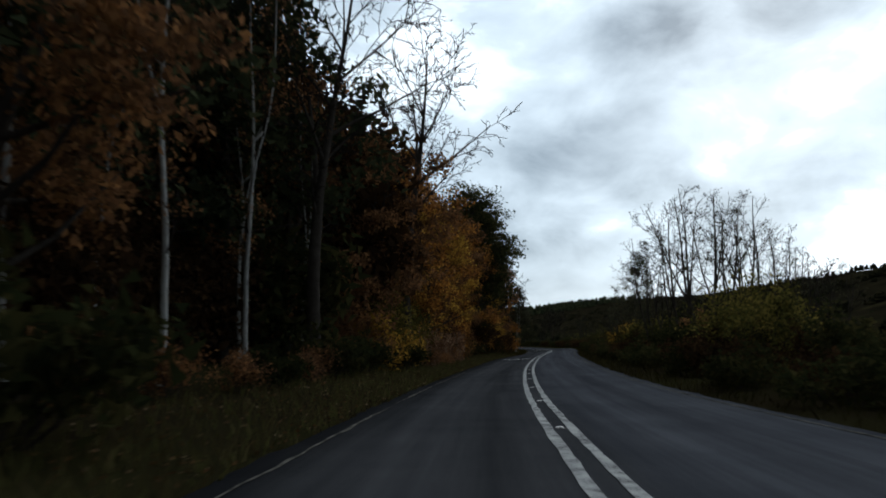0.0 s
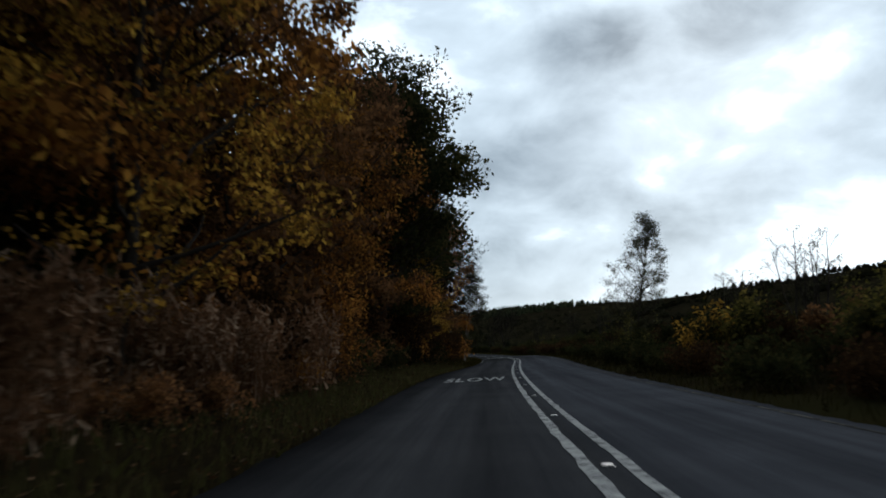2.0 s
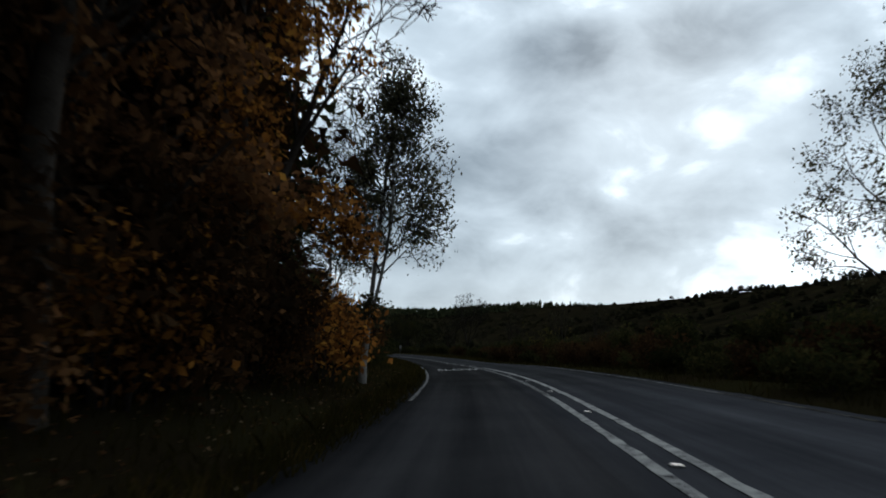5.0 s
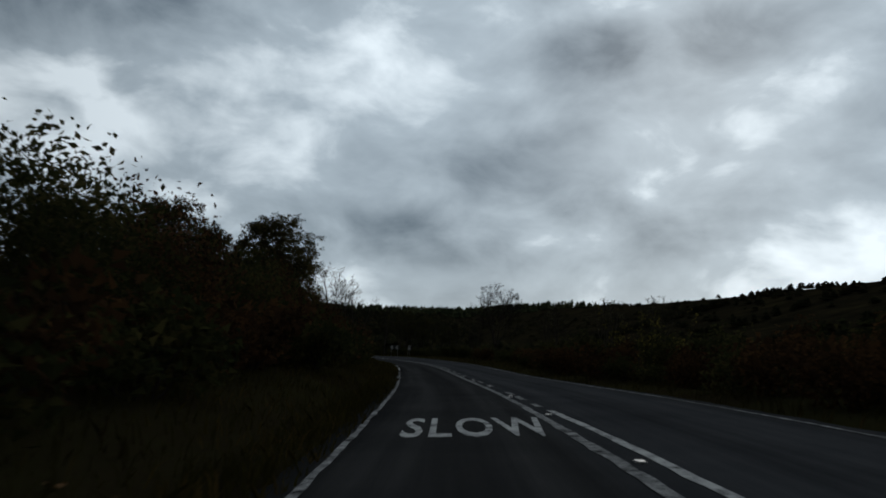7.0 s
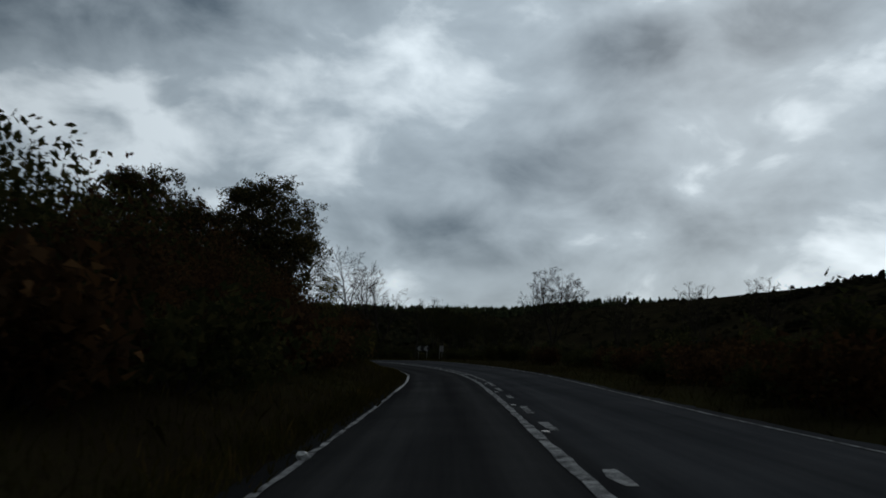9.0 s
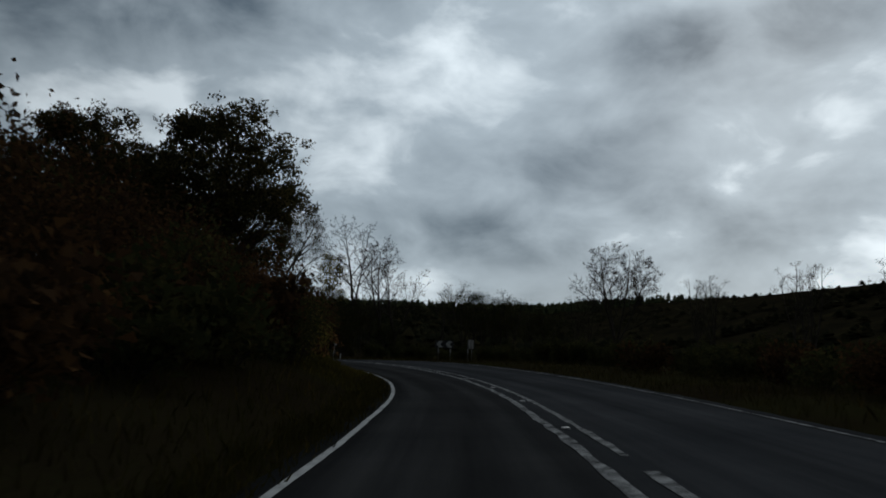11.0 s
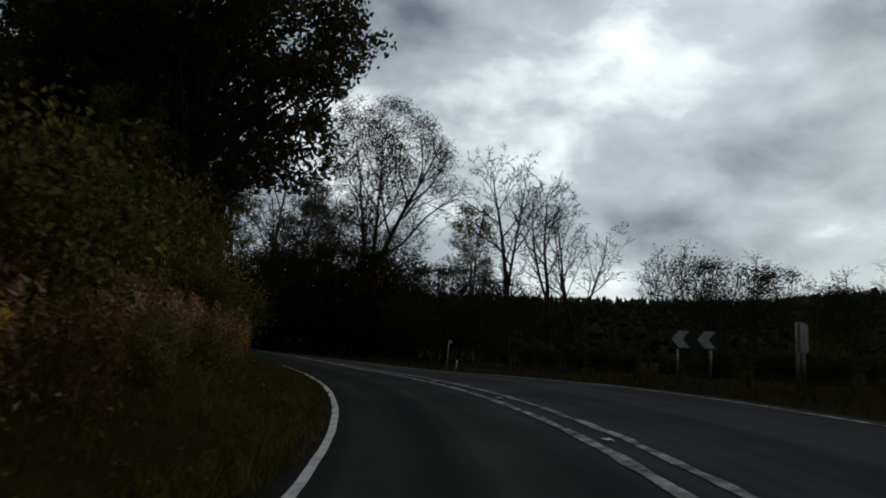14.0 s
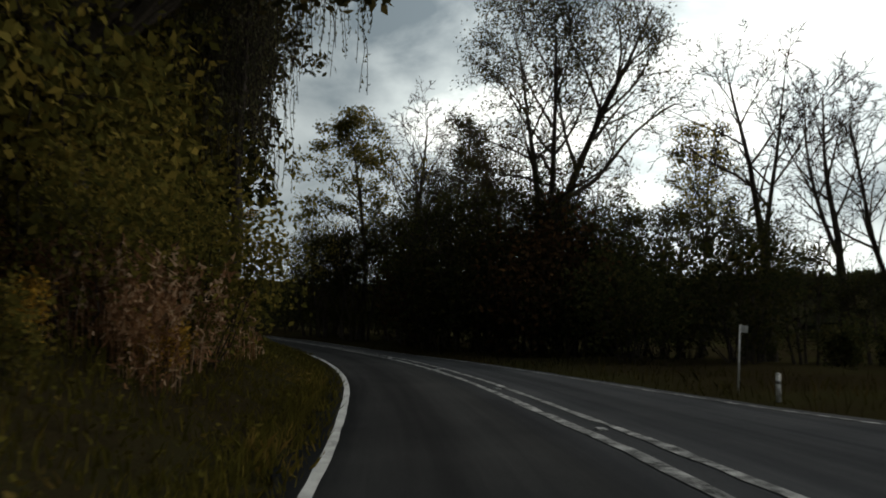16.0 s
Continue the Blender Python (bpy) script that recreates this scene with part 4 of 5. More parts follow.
def weeping_kind():
    def build(ob):
        rng = np.random.default_rng(33)
        thick, strands, buds = [], [], []
        p = Vector((0, 0, 0))
        for k in range(8):
            q = p + Vector((rng.normal(0.05, 0.08), rng.normal(0, 0.08), 1.15))
            thick.append((*p, *q, 0.17 - 0.018 * k, 0.152 - 0.018 * k))
            p = q
            if k < 3:
                continue
            for _ in range(7):
                az, reach, a = rng.uniform(0, 6.28), rng.uniform(1.2, 2.9), p
                for j in range(4):
                    b = p + Vector((math.cos(az), math.sin(az), 0)) * reach * (j + 1) / 4 + Vector((0, 0, (0.9, 1.3, 1.3, 0.9)[j])) + Vector(rng.normal(0, 0.07, 3))
                    thick.append((*a, *b, 0.045 - 0.01 * j, 0.035 - 0.01 * j))
                    a = b
                    if j == 0:
                        continue
                    for _ in range(7):
                        fall, c = rng.uniform(0.9, 2.6), a + Vector(rng.normal(0, 0.16, 3))
                        for i in range(5):
                            e = c + Vector((rng.normal(0, 0.04), rng.normal(0, 0.04), -fall / 5))
                            strands.append((*c, *e, 0.008, 0.007))
                            buds += [tuple(c.lerp(e, u)) for u in (0.2, 0.5, 0.8)]
                            c = e
        v, f = tubes(thick, 6)
        part("trunk", mesh_from("trunk", v, f, BARK, True), ob)
        v, f = tubes(strands, 3)
        tagged(part("branchwork", mesh_from("branchwork", v, f, TWIG), ob), kind="stuff")
        v, f = leaves(np.array(buds), 0.05, rng, spread=0.03, hang=1.5, stretch=1.8)
        part("crown", mesh_from("crown", v, f, GREY_LEAF), ob)
    return Kind("weeping_birch", "tree", build)


HANGING = weeping_kind()
S_OLIVE = shrub_kind("olive_shrub", 41, OLIVE_LEAF, count=1500, size=0.1, kite=True)
S_YELLOW = shrub_kind("yellow_shrub", 42, YELLOW_LEAF, count=1500, size=0.1, kite=True)
S_ORANGE = shrub_kind("orange_shrub", 43, ORANGE_LEAF, count=1500, size=0.1, kite=True)
S_RUSSET = shrub_kind("russet_shrub", 44, RUSSET_LEAF, 1.6, 2.4, 1300, 0.095, 11, kite=True)
S_BROWN = shrub_kind("brown_bramble", 57, SHADE_BROWN_LEAF, 1.6, 2.6, 1200, 0.115, 11)
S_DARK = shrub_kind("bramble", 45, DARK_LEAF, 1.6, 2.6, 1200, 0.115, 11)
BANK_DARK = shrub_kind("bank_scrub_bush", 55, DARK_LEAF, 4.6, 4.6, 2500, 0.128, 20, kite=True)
BANK_BROWN = shrub_kind("brown_bank_bush", 56, SHADE_BROWN_LEAF, 4.6, 4.6, 2500, 0.128, 20, kite=True)
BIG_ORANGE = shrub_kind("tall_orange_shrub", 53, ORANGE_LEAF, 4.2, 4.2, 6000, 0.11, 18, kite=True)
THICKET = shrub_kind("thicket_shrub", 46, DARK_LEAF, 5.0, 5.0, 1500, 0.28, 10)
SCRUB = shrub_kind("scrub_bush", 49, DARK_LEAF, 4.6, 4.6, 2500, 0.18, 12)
SCRUB_RED = shrub_kind("russet_scrub_bush", 50, SHADE_BROWN_LEAF, 4.6, 4.6, 2900, 0.165, 12)
THICKET_RED = shrub_kind("russet_thicket_shrub", 47, RUSSET_LEAF, 4.6, 4.6, 2200, 0.24, 10)
THICKET_OLIVE = shrub_kind("olive_thicket_shrub", 48, OLIVE_LEAF, 4.6, 4.4, 3900, 0.11, 14, kite=True)
REEDS = tall_grass_kind("dead_grass_clump", 51)

rnd = random.Random(7)


def at_road(kind, s, d, size, label, group="", **more):
    x, y = plan(s, d)
    return kind.set(float(x), float(y), size, more.pop("turn", (s * 137 + d * 59) % 360), label, group, **more)


# trees named one by one: station, offset, size
for kind, s, d, size, label in (
        (PINE, 14, -9.5, 0.95, "tall dark pine at the front of the roadside wood"),
        (PINE, 20, -13, 1.1, "tall dark pine behind bare birch trunks"),
        (PINE, 8, -13, 1.05, "tall dark pine in the shade of the wood"),
        (PINE, 27, -10, 0.9, "dark pine among autumn trees"),
        (PINE, 33, -15, 1.05, "tall dark pine deep in the wood"),
        (PINE, 2, -16, 1.1, "dark pine deep in the roadside wood"),
        (BARE, 27, -6.6, 1.5, "slender bare tree at the wood's edge"),
        (POLE, 22.2, -7.4, 1.0, "pale twin-trunked birch standing at the wood's edge"),
        (POLE, 13, -8.5, 0.7, "thin pale birch leaning in the shade"),
        (POLE, 18, -9.8, 0.9, "thin pale birch in the shade of the wood"),
        (POLE, 26, -9.0, 0.95, "pale birch trunk before dark undergrowth"),
        (POLE, 31, -8.2, 0.85, "pale birch trunk among brown leaves"),
        (RUSSET, 12, -9.0, 1.1, "russet tree behind pale birches"),
        (POLE, 15.5, -6.8, 1.0, "pale leaning birch at the front of the wood"),
        (POLE, 10, -7.6, 0.95, "pale leaning birch in the shade"),
        (BARE, 33, -9.5, 1.4, "slender bare tree among the pines"),
        (BARE, 20, -10.5, 1.35, "slender bare tree in the shade of the wood"),
        (RUSSET, 30, -11, 1.2, "russet tree among the pines"),
        (RUSSET, 17, -13, 1.2, "russet tree deep among the pines"),
        (BARE, 42, -5.5, 1.75, "bare tree with thin reaching branches"),
        (RUSSET, 38, -7.0, 1.05, "russet-brown autumn tree beside the road"),
        (ORANGE, 46, -8, 1.05, "orange-brown autumn tree in the roadside wood"),
        (RUSSET, 50, -10.8, 1.2, "tall russet tree behind the roadside trees"),
        (DEPTH_RUSSET, 44, -12.2, 1.25, "tall russet tree in shade-darkened brown behind the roadside trees"),
        (DEPTH_RUSSET, 39, -11.0, 1.2, "tall russet tree in shade-darkened brown behind the roadside trees"),
        (YELLOW, 52, -6, 0.8, "yellow-leafed tree at the verge"),
        (ORANGE, 55, -7, 1.05, "tall orange autumn tree at the wood's edge"),
        (RUSSET, 62, -8, 1.1, "russet tree in the roadside wood"),
        (ORANGE, 68, -7.2, 0.85, "orange-brown birch-like tree by the verge"),
        (RUSSET, 74, -8, 1.15, "tall russet tree in the wood"),
        (DARK, 85, -6.6, 1.28, "dark-leafed tree with a branch over the lane"),
        (ORANGE, 78, -7.6, 1.1, "orange-brown tree of the roadside wood"),
        (DARK, 89, -8.2, 1.25, "dark-leafed tree of the roadside wood"),
        (RUSSET, 81, -8.6, 1.1, "russet tree of the roadside wood"),
        (YELLOW, 91, -5.4, 0.62, "small yellow tree at the verge edge"),
        (DARK, 95, -8, 1.0, "dark-leafed tree of the roadside wood"),
        (BARE, 102, -4.6, 1.2, "bare tree reaching over the road edge"),
        (RUSSET, 99, -5.6, 0.95, "russet tree beside the road"),
        (ORANGE, 109, -6.2, 0.9, "orange-brown tree beside the road"),
        (RUSSET, 105, -6.2, 1.0, "russet tree beside the road"),
        (WEEPING, 121, -5.0, 0.9, "thin-leafed weeping birch set back at the bend"),
        (WEEPING, 117, -3.1, 1.06, "thin-leafed weeping birch at the bend"),
        (RUSSET, 113, -8, 0.95, "russet tree behind a weeping birch"),
        (BARE_WIDE, 110, -5.0, 1.2, "bare tree reaching over the lane"),
):
    at_road(kind, s, d, size, label, "roadside wood", tilt=(0, 3 + s % 7) if kind is POLE else (0, 0))

for x, y, kind, size, label in (
        (10.8, 49.5, BARE_CLUMP, 0.86, "leafless many-stemmed tree behind the hedge"),
        (13.3, 50.5, BARE_CLUMP, 1.19, "tall leafless many-stemmed tree behind the hedge"),
        (15.9, 51.0, BARE_CLUMP, 1.19, "leafless many-stemmed tree with crossing branches"),
        (19.5, 53.0, BARE_CLUMP, 1.01, "leafless tree beyond the hedge"),
        (23.9, 57.0, BARE_CLUMP, 0.89, "small leafless tree beyond the hedge"),
        (28.5, 61.0, BARE_CLUMP, 0.84, "small leafless tree beyond the hedge"),
        (24.5, 82.0, BARE_CLUMP, 0.84, "small leafless tree beyond the hedge"),
        (21.9, 85.0, BARE_CLUMP, 0.60, "small leafless tree beyond the hedge"),
        (-2.2, 229.3, OAK, 0.95, "huge dark oak leaning over the bend"),
        (-22, 246, OAK, 1.15, "tall brownish oak beyond the bend"),
        (-14, 238, OAK, 0.85, "dark oak behind the grassy bank"),
        (-4.5, 253.2, SPARSE, 1.03, "tall thinly leafed tree beyond the bend"),
        (0.6, 263.9, GREEN_THIN, 1.0, "slim light-green tree beside bare trees"),
        (3.9, 263.5, BARE, 1.49, "tall bare tree with a forked crown"),
        (7.2, 261.8, BARE, 1.28, "tall bare tree beyond the bend"),
        (9.2, 261.2, BARE_WIDE, 1.09, "wide bare tree beyond the verge"),
        (14.7, 268.8, BARE, 0.84, "slender bare tree in the hedge line"),
        (18.4, 263.5, BRUSH, 1.2, "dark bushy tree in the hedge line"),
        (34.8, 258.6, ROUND_BARE, 1.15, "lone wide leafless tree beyond the verge"),
        (31.9, 262.0, BARE_CLUMP, 0.9, "bushy leafless tree in the hedge line"),
        (25.9, 256.0, BRUSH, 0.85, "small dark bushy tree in the hedge line"),
        (46.6, 262.0, BARE_CLUMP, 1.15, "leafless tree on the hillside"),
        (54.6, 255.0, BARE_CLUMP, 1.2, "leafless tree on the hillside"),
        (22.2, 262.0, BRUSH, 1.1, "dark bushy tree in the hedge line"),
        (62.5, 249.0, BARE_CLUMP, 1.15, "leafless tree on the hillside"),
        (-12.9, 266.0, SPARSE, 0.76, "thinly leafed tree beyond the bend"),
        (-16.4, 268.0, BIRCH, 1.04, "thin birch beyond the bend"),
        (-12.4, 272.0, BARE, 1.33, "bare tree beyond the bend"),
        (-18.7, 260.0, OLIVE, 1.04, "thin olive-leafed tree beyond the bend"),
        (-16.1, 261.5, BARE, 1.33, "bare tree beyond the bend"),
        (-13.6, 259.5, BARE, 0.92, "slender bare tree beyond the bend"),
        (-6.4, 266.0, BARE, 1.03, "bare tree in the far thicket"),
):
    kind.set(x, y, size, (x * 97 + y * 31) % 360, label)
for x, y, size in ((-8, 235.5, 0.6), (-8.5, 231, 0.55), (-12, 238, 0.65), (-6.5, 229.0, 0.42)):
    DEPTH_DARK.set(x, y, size, rnd.uniform(0, 360), "small dark-leafed tree beneath the oak", "oak undergrowth")
BIRCH.set(26.2, 116.9, 1.0, 215, "tall lone birch with thin grey-green leaves")
for x, y, size in ((-0.2, 228.0, 0.55), (-0.9, 230.6, 0.6)):
    THICKET_OLIVE.set(x, y, size, rnd.uniform(0, 360), "olive hazel bush at the foot of the oak", "bank hazels")
HANGING.set(-4.1, 234.4, 1.1, 40, "weeping birch hanging over the grassy bank")
at_road(OLIVE, 232, -6.6, 0.5, "olive-leafed hazel on the grassy bank")
at_road(OLIVE, 237, -5.6, 0.55, "olive-leafed hazel on the grassy bank")
at_road(OLIVE, 243, -5.6, 0.5, "yellow-green hazel leaning over the road edge")
for s, d, size in ((226, -7.6, 0.7), (228.5, -6.6, 0.6), (231, -6.6, 0.65), (229, -7.2, 0.9), (232, -6.6, 1.05), (235, -5.6, 1.1), (238, -5.6, 1.15), (242, -5.5, 1.1), (246, -5.9, 1.05), (235, -7.6, 1.2), (240, -7.8, 1.2), (239, -4.6, 0.6), (242, -4.6, 0.55)):
    at_road(THICKET_OLIVE, s, d, size, "olive hazel bush on top of the bank", "bank hazels")
at_road(THICKET_OLIVE, 198.5, -4.4, 0.48, "olive and yellow bush on the roadside bank", "bank scrub")
at_road(S_RUSSET, 200.6, -4.5, 0.95, "russet bush on the roadside bank", "bank scrub")
at_road(YELLOW, 249, -5.2, 0.45, "yellow-leafed young tree beside the road")
at_road(ORANGE, 268, -5.0, 0.4, "orange young tree at the far bend")
for s, d, kind, size in ((272, 8, BARE, 0.8), (280, 4, BARE, 0.9), (286, -5, DEPTH_DARK, 0.9), (290, 6, OLIVE, 0.9), (284, -12, DEPTH_DARK, 0.8), (296, 0, DEPTH_DARK, 0.9), (276, -9, DEPTH_RUSSET, 0.7)):
    at_road(kind, s, d, size, "tree closing the view beyond the bend", "trees beyond the bend")

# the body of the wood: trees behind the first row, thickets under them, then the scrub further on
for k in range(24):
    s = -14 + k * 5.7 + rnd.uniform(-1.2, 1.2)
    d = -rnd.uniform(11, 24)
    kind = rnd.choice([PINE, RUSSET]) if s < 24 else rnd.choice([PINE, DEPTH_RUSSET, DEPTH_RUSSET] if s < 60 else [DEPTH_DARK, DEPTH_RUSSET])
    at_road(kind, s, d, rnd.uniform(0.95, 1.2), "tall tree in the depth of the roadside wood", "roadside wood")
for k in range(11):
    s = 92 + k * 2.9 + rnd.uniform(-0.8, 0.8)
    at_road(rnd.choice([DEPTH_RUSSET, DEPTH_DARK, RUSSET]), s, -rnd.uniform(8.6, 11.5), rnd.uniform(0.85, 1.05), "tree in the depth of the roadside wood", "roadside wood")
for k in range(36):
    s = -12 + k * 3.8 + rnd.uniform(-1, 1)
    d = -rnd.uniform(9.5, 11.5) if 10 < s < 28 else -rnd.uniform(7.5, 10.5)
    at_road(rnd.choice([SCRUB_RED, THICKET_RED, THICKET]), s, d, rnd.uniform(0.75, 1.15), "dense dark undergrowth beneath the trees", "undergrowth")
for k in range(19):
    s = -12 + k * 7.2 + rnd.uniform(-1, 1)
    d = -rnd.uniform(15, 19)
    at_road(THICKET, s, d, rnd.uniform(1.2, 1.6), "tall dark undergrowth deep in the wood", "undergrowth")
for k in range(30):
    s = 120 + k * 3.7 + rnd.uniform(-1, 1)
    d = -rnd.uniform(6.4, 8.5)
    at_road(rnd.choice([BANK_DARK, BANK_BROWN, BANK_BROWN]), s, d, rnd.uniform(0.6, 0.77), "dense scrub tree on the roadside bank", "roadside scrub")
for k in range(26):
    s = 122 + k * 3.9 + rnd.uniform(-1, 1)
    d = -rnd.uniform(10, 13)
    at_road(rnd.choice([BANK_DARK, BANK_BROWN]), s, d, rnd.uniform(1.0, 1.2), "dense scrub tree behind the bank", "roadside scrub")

# shrubs and brambles
for k in range(48):
    s = -8 + k * 2.65 + rnd.uniform(-0.8, 0.8)
    d = float(of(LEFT, s)) - rnd.uniform(3.0, 4.4)
    kind = rnd.choice([S_RUSSET, S_RUSSET, S_DARK, S_DARK] if s < 30 else [S_OLIVE, S_RUSSET, S_YELLOW, S_DARK, S_ORANGE, S_RUSSET] if s < 60 else [S_RUSSET, S_RUSSET, S_DARK, S_ORANGE])
    at_road(kind, s, d - (2.0 if 44 < s < 64 else 0.0), rnd.uniform(0.5, 0.75) if 12 < s < 25 else rnd.uniform(0.8, 1.35), "bramble and scrub along the wood's edge", "woodland edge scrub")
for s, d, kind, size in ((38, -6.6, THICKET_OLIVE, 0.9), (43, -6.2, THICKET_OLIVE, 0.8), (34, -7, THICKET_RED, 0.8), (60, -6.4, SCRUB_RED, 0.7), (66, -6, BIG_ORANGE, 0.95), (89, -5.4, BANK_BROWN, 0.95), (94, -5, BANK_BROWN, 0.9),
                         (100, -4.9, SCRUB_RED, 0.7), (105, -4.8, SCRUB_RED, 0.75), (110, -4.6, SCRUB_RED, 0.65), (114, -3.8, S_ORANGE, 1.3)):
    at_road(kind, s, d, size, "tall leafy shrub at the wood's edge", "woodland edge scrub")
for k in range(38):
    s = 118 + k * 2.3 + rnd.uniform(-0.8, 0.8)
    d = float(of(LEFT, s)) - rnd.uniform(3.2, 4.6)
    kind = rnd.choice([S_DARK, S_BROWN, S_BROWN, S_DARK])
    at_road(kind, s, d, rnd.uniform(0.9, 1.4), "dense shrub on the roadside bank", "bank scrub")
for k in range(16):
    s = 194 + k * 1.5 + rnd.uniform(-0.4, 0.4)
    at_road(rnd.choice([BANK_BROWN, THICKET_OLIVE, BANK_BROWN, BANK_DARK] if s > 201 else [BANK_BROWN, BANK_DARK]), s, float(of(LEFT, s)) - rnd.uniform(2.7, 3.6) - 0.03 * k, rnd.uniform(0.46, 0.6), "tall brown and olive scrub bush on the bank", "bank scrub")
for k in range(14):
    s = 46 + k * 1.25
    at_road(rnd.choice([S_ORANGE, S_RUSSET, S_RUSSET]), s, float(of(LEFT, s)) - rnd.uniform(2.4, 3.6), rnd.uniform(0.45, 0.7), "rusty bracken at the wood's edge", "bracken")
for k in range(16):
    s = 212 + k * 1.6
    at_road(rnd.choice([S_YELLOW, S_OLIVE, S_OLIVE]), s, float(of(LEFT, s)) - rnd.uniform(2.0, 3.6), rnd.uniform(0.28, 0.42), "low yellowing bramble on the grassy bank", "bank bramble")
for k in range(12):
    s = 205 + k * 3.2
    at_road(rnd.choice([S_RUSSET, S_OLIVE]), s, float(of(LEFT, s)) - rnd.uniform(3.8, 5.5), rnd.uniform(0.5, 0.75), "rusty bracken on the grassy bank", "bracken")
for k in range(88):
    s = -12 + k * 2.55 + rnd.uniform(-0.7, 0.7)
    far_side = 1.6 if s < 180 else 5.0
    d = float(of(RIGHT, s)) + far_side + rnd.uniform(0.3, 2.2)
    kind = rnd.choice([S_DARK, S_BROWN, S_DARK, S_BROWN])
    at_road(kind, s, d, rnd.uniform(0.65, 1.0), "low dark bramble hedge along the far verge", "far hedge")
for k in range(56):
    s = 18 + k * 3.0 + rnd.uniform(-0.8, 0.8)
    at_road(rnd.choice([THICKET, SCRUB_RED, THICKET, SCRUB]), s, float(of(RIGHT, s)) + rnd.uniform(4.2, 6.0), rnd.uniform(0.36, 0.52), "overgrown dark hedge beyond the far verge", "far hedge")
for k in range(46):
    s = 186 + k * 1.35 + rnd.uniform(-0.4, 0.4)
    at_road(rnd.choice([THICKET, SCRUB]), s, float(of(RIGHT, s)) + 8.6 + 0.05 * k + rnd.uniform(0, 1.6), rnd.uniform(0.28, 0.38), "dark hedge behind the bend signs", "bend hedge")
for k in range(24):
    s = 0 + k * 10 + rnd.uniform(-2, 2)
    at_road(THICKET, s, float(of(RIGHT, s)) + rnd.uniform(9, 16), rnd.uniform(0.32, 0.5), "low dark scrub beyond the far hedge", "field scrub")
for k in range(26):
    s = 249 + (k % 13) * 2.7 + rnd.uniform(-0.8, 0.8)
    d = float(of(RIGHT, s)) + 4.4 + (k // 13) * 4.0 + rnd.uniform(0, 1.2)
    at_road(BANK_DARK, s, d, rnd.uniform(0.72, 0.95) + 0.15 * (k // 13), "tall dark thicket at the outside of the bend", "bend thicket")
for k in range(14):
    x, y = 4 + 3.2 * k + rnd.uniform(-1, 1), 262 - 0.5 * k + rnd.uniform(-2, 2)
    SCRUB.set(x, y, rnd.uniform(0.32, 0.46), rnd.uniform(0, 360), "dark hedge scrub beneath bare trees", "hedge scrub")
for s, d, kind, size, label in ((36, 11.5, THICKET_OLIVE, 0.95, "yellow-green rounded bush behind the far verge"), (38.5, 13.5, THICKET_OLIVE, 0.95, "yellow-green rounded bush behind the far verge"),
                                (73, 9.8, S_YELLOW, 1.35, "bright yellow bush in the hedge"), (70, 10.8, S_OLIVE, 1.35, "olive bush in the hedge"),
                                (30, 10.5, S_OLIVE, 1.4, "yellow-green bush behind the far verge"), (60, 12, THICKET_OLIVE, 0.75, "olive hedge bush on the field bank"), (65, 13, THICKET_OLIVE, 0.7, "olive hedge bush on the field bank"), (55, 13, THICKET_RED, 0.7, "brown hedge bush on the field bank"), (40, 13, THICKET_OLIVE, 0.8, "olive hedge bush on the field bank"), (46, 12, THICKET_OLIVE, 0.7, "olive hedge bush on the field bank"), (70, 14, THICKET_RED, 0.65, "brown hedge bush on the field bank")):
    at_road(kind, s, d, size, label)
for s, d, size in ((83, 8.3, 0.75), (85, 7.9, 0.85), (87.5, 8.7, 0.8), (156, 9.6, 0.8), (160, 9.8, 0.95), (163.5, 10.5, 0.85)):
    at_road(SHOOTS, s, d, size, "clump of upright young shoots with scattered leaves", "sapling clumps")
# dead grass
for k in range(30):
    s = 44 + k * 0.75
    at_road(REEDS, s, float(of(LEFT, s)) - rnd.uniform(2.4, 4.4), rnd.uniform(1.2, 1.6), "clump of tall dead feathery grass at the wood's edge", "dead grass")
for k in range(23):
    s = 210 + k * 0.87
    at_road(REEDS, s, float(of(LEFT, s)) - rnd.uniform(2.0, 5.0), rnd.uniform(0.5, 0.78), "clump of tall dead feathery grass on the bank", "dead grass")


for k in range(16):
    s = 233.6 + k * 0.42
    at_road(REEDS, s, float(of(LEFT, s)) - 2.0 - 1.5 * ((k * 0.618) % 1), 0.75 + 0.25 * ((k * 0.37) % 1), "clump of tall dead feathery grass on the bank", "dead grass")


# ---- grass and leaf litter ----
def blades(name, places, heights, mat, label, seed):
    rng = np.random.default_rng(seed)
    n = len(places)
    az, lean = rng.uniform(0, 6.28, n), rng.normal(0, 0.35, (n, 2)) * heights[:, None]
    w = 0.006 + 0.009 * rng.random(n)
    off = np.stack([np.cos(az) * w, np.sin(az) * w, 0 * az], -1)
    top = places + np.c_[lean, heights]
    mid = places + np.c_[lean * 0.35, heights * 0.6]
    v = np.stack([places - off, places + off, mid + off * 0.8, top, mid - off * 0.8], 1).reshape(-1, 3)
    f = np.arange(5 * n).reshape(-1, 5)
    tagged(new(name, mesh_from(name, v, f, mat)), label, "grass", kind="stuff")


def scatter(n, s0, s1, side, lo, hi, seed, power=1.0):
    rng = np.random.default_rng(seed)
    s = rng.uniform(s0, s1, n)
    e = lo + (hi - lo) * rng.random(n) ** power
    d = of(LEFT, s) - 0.35 - e if side < 0 else of(RIGHT, s) + 0.35 + e
    x, y = plan(s, d)
    return np.stack([x, y, ground_z(x, y) - 0.02], -1), rng


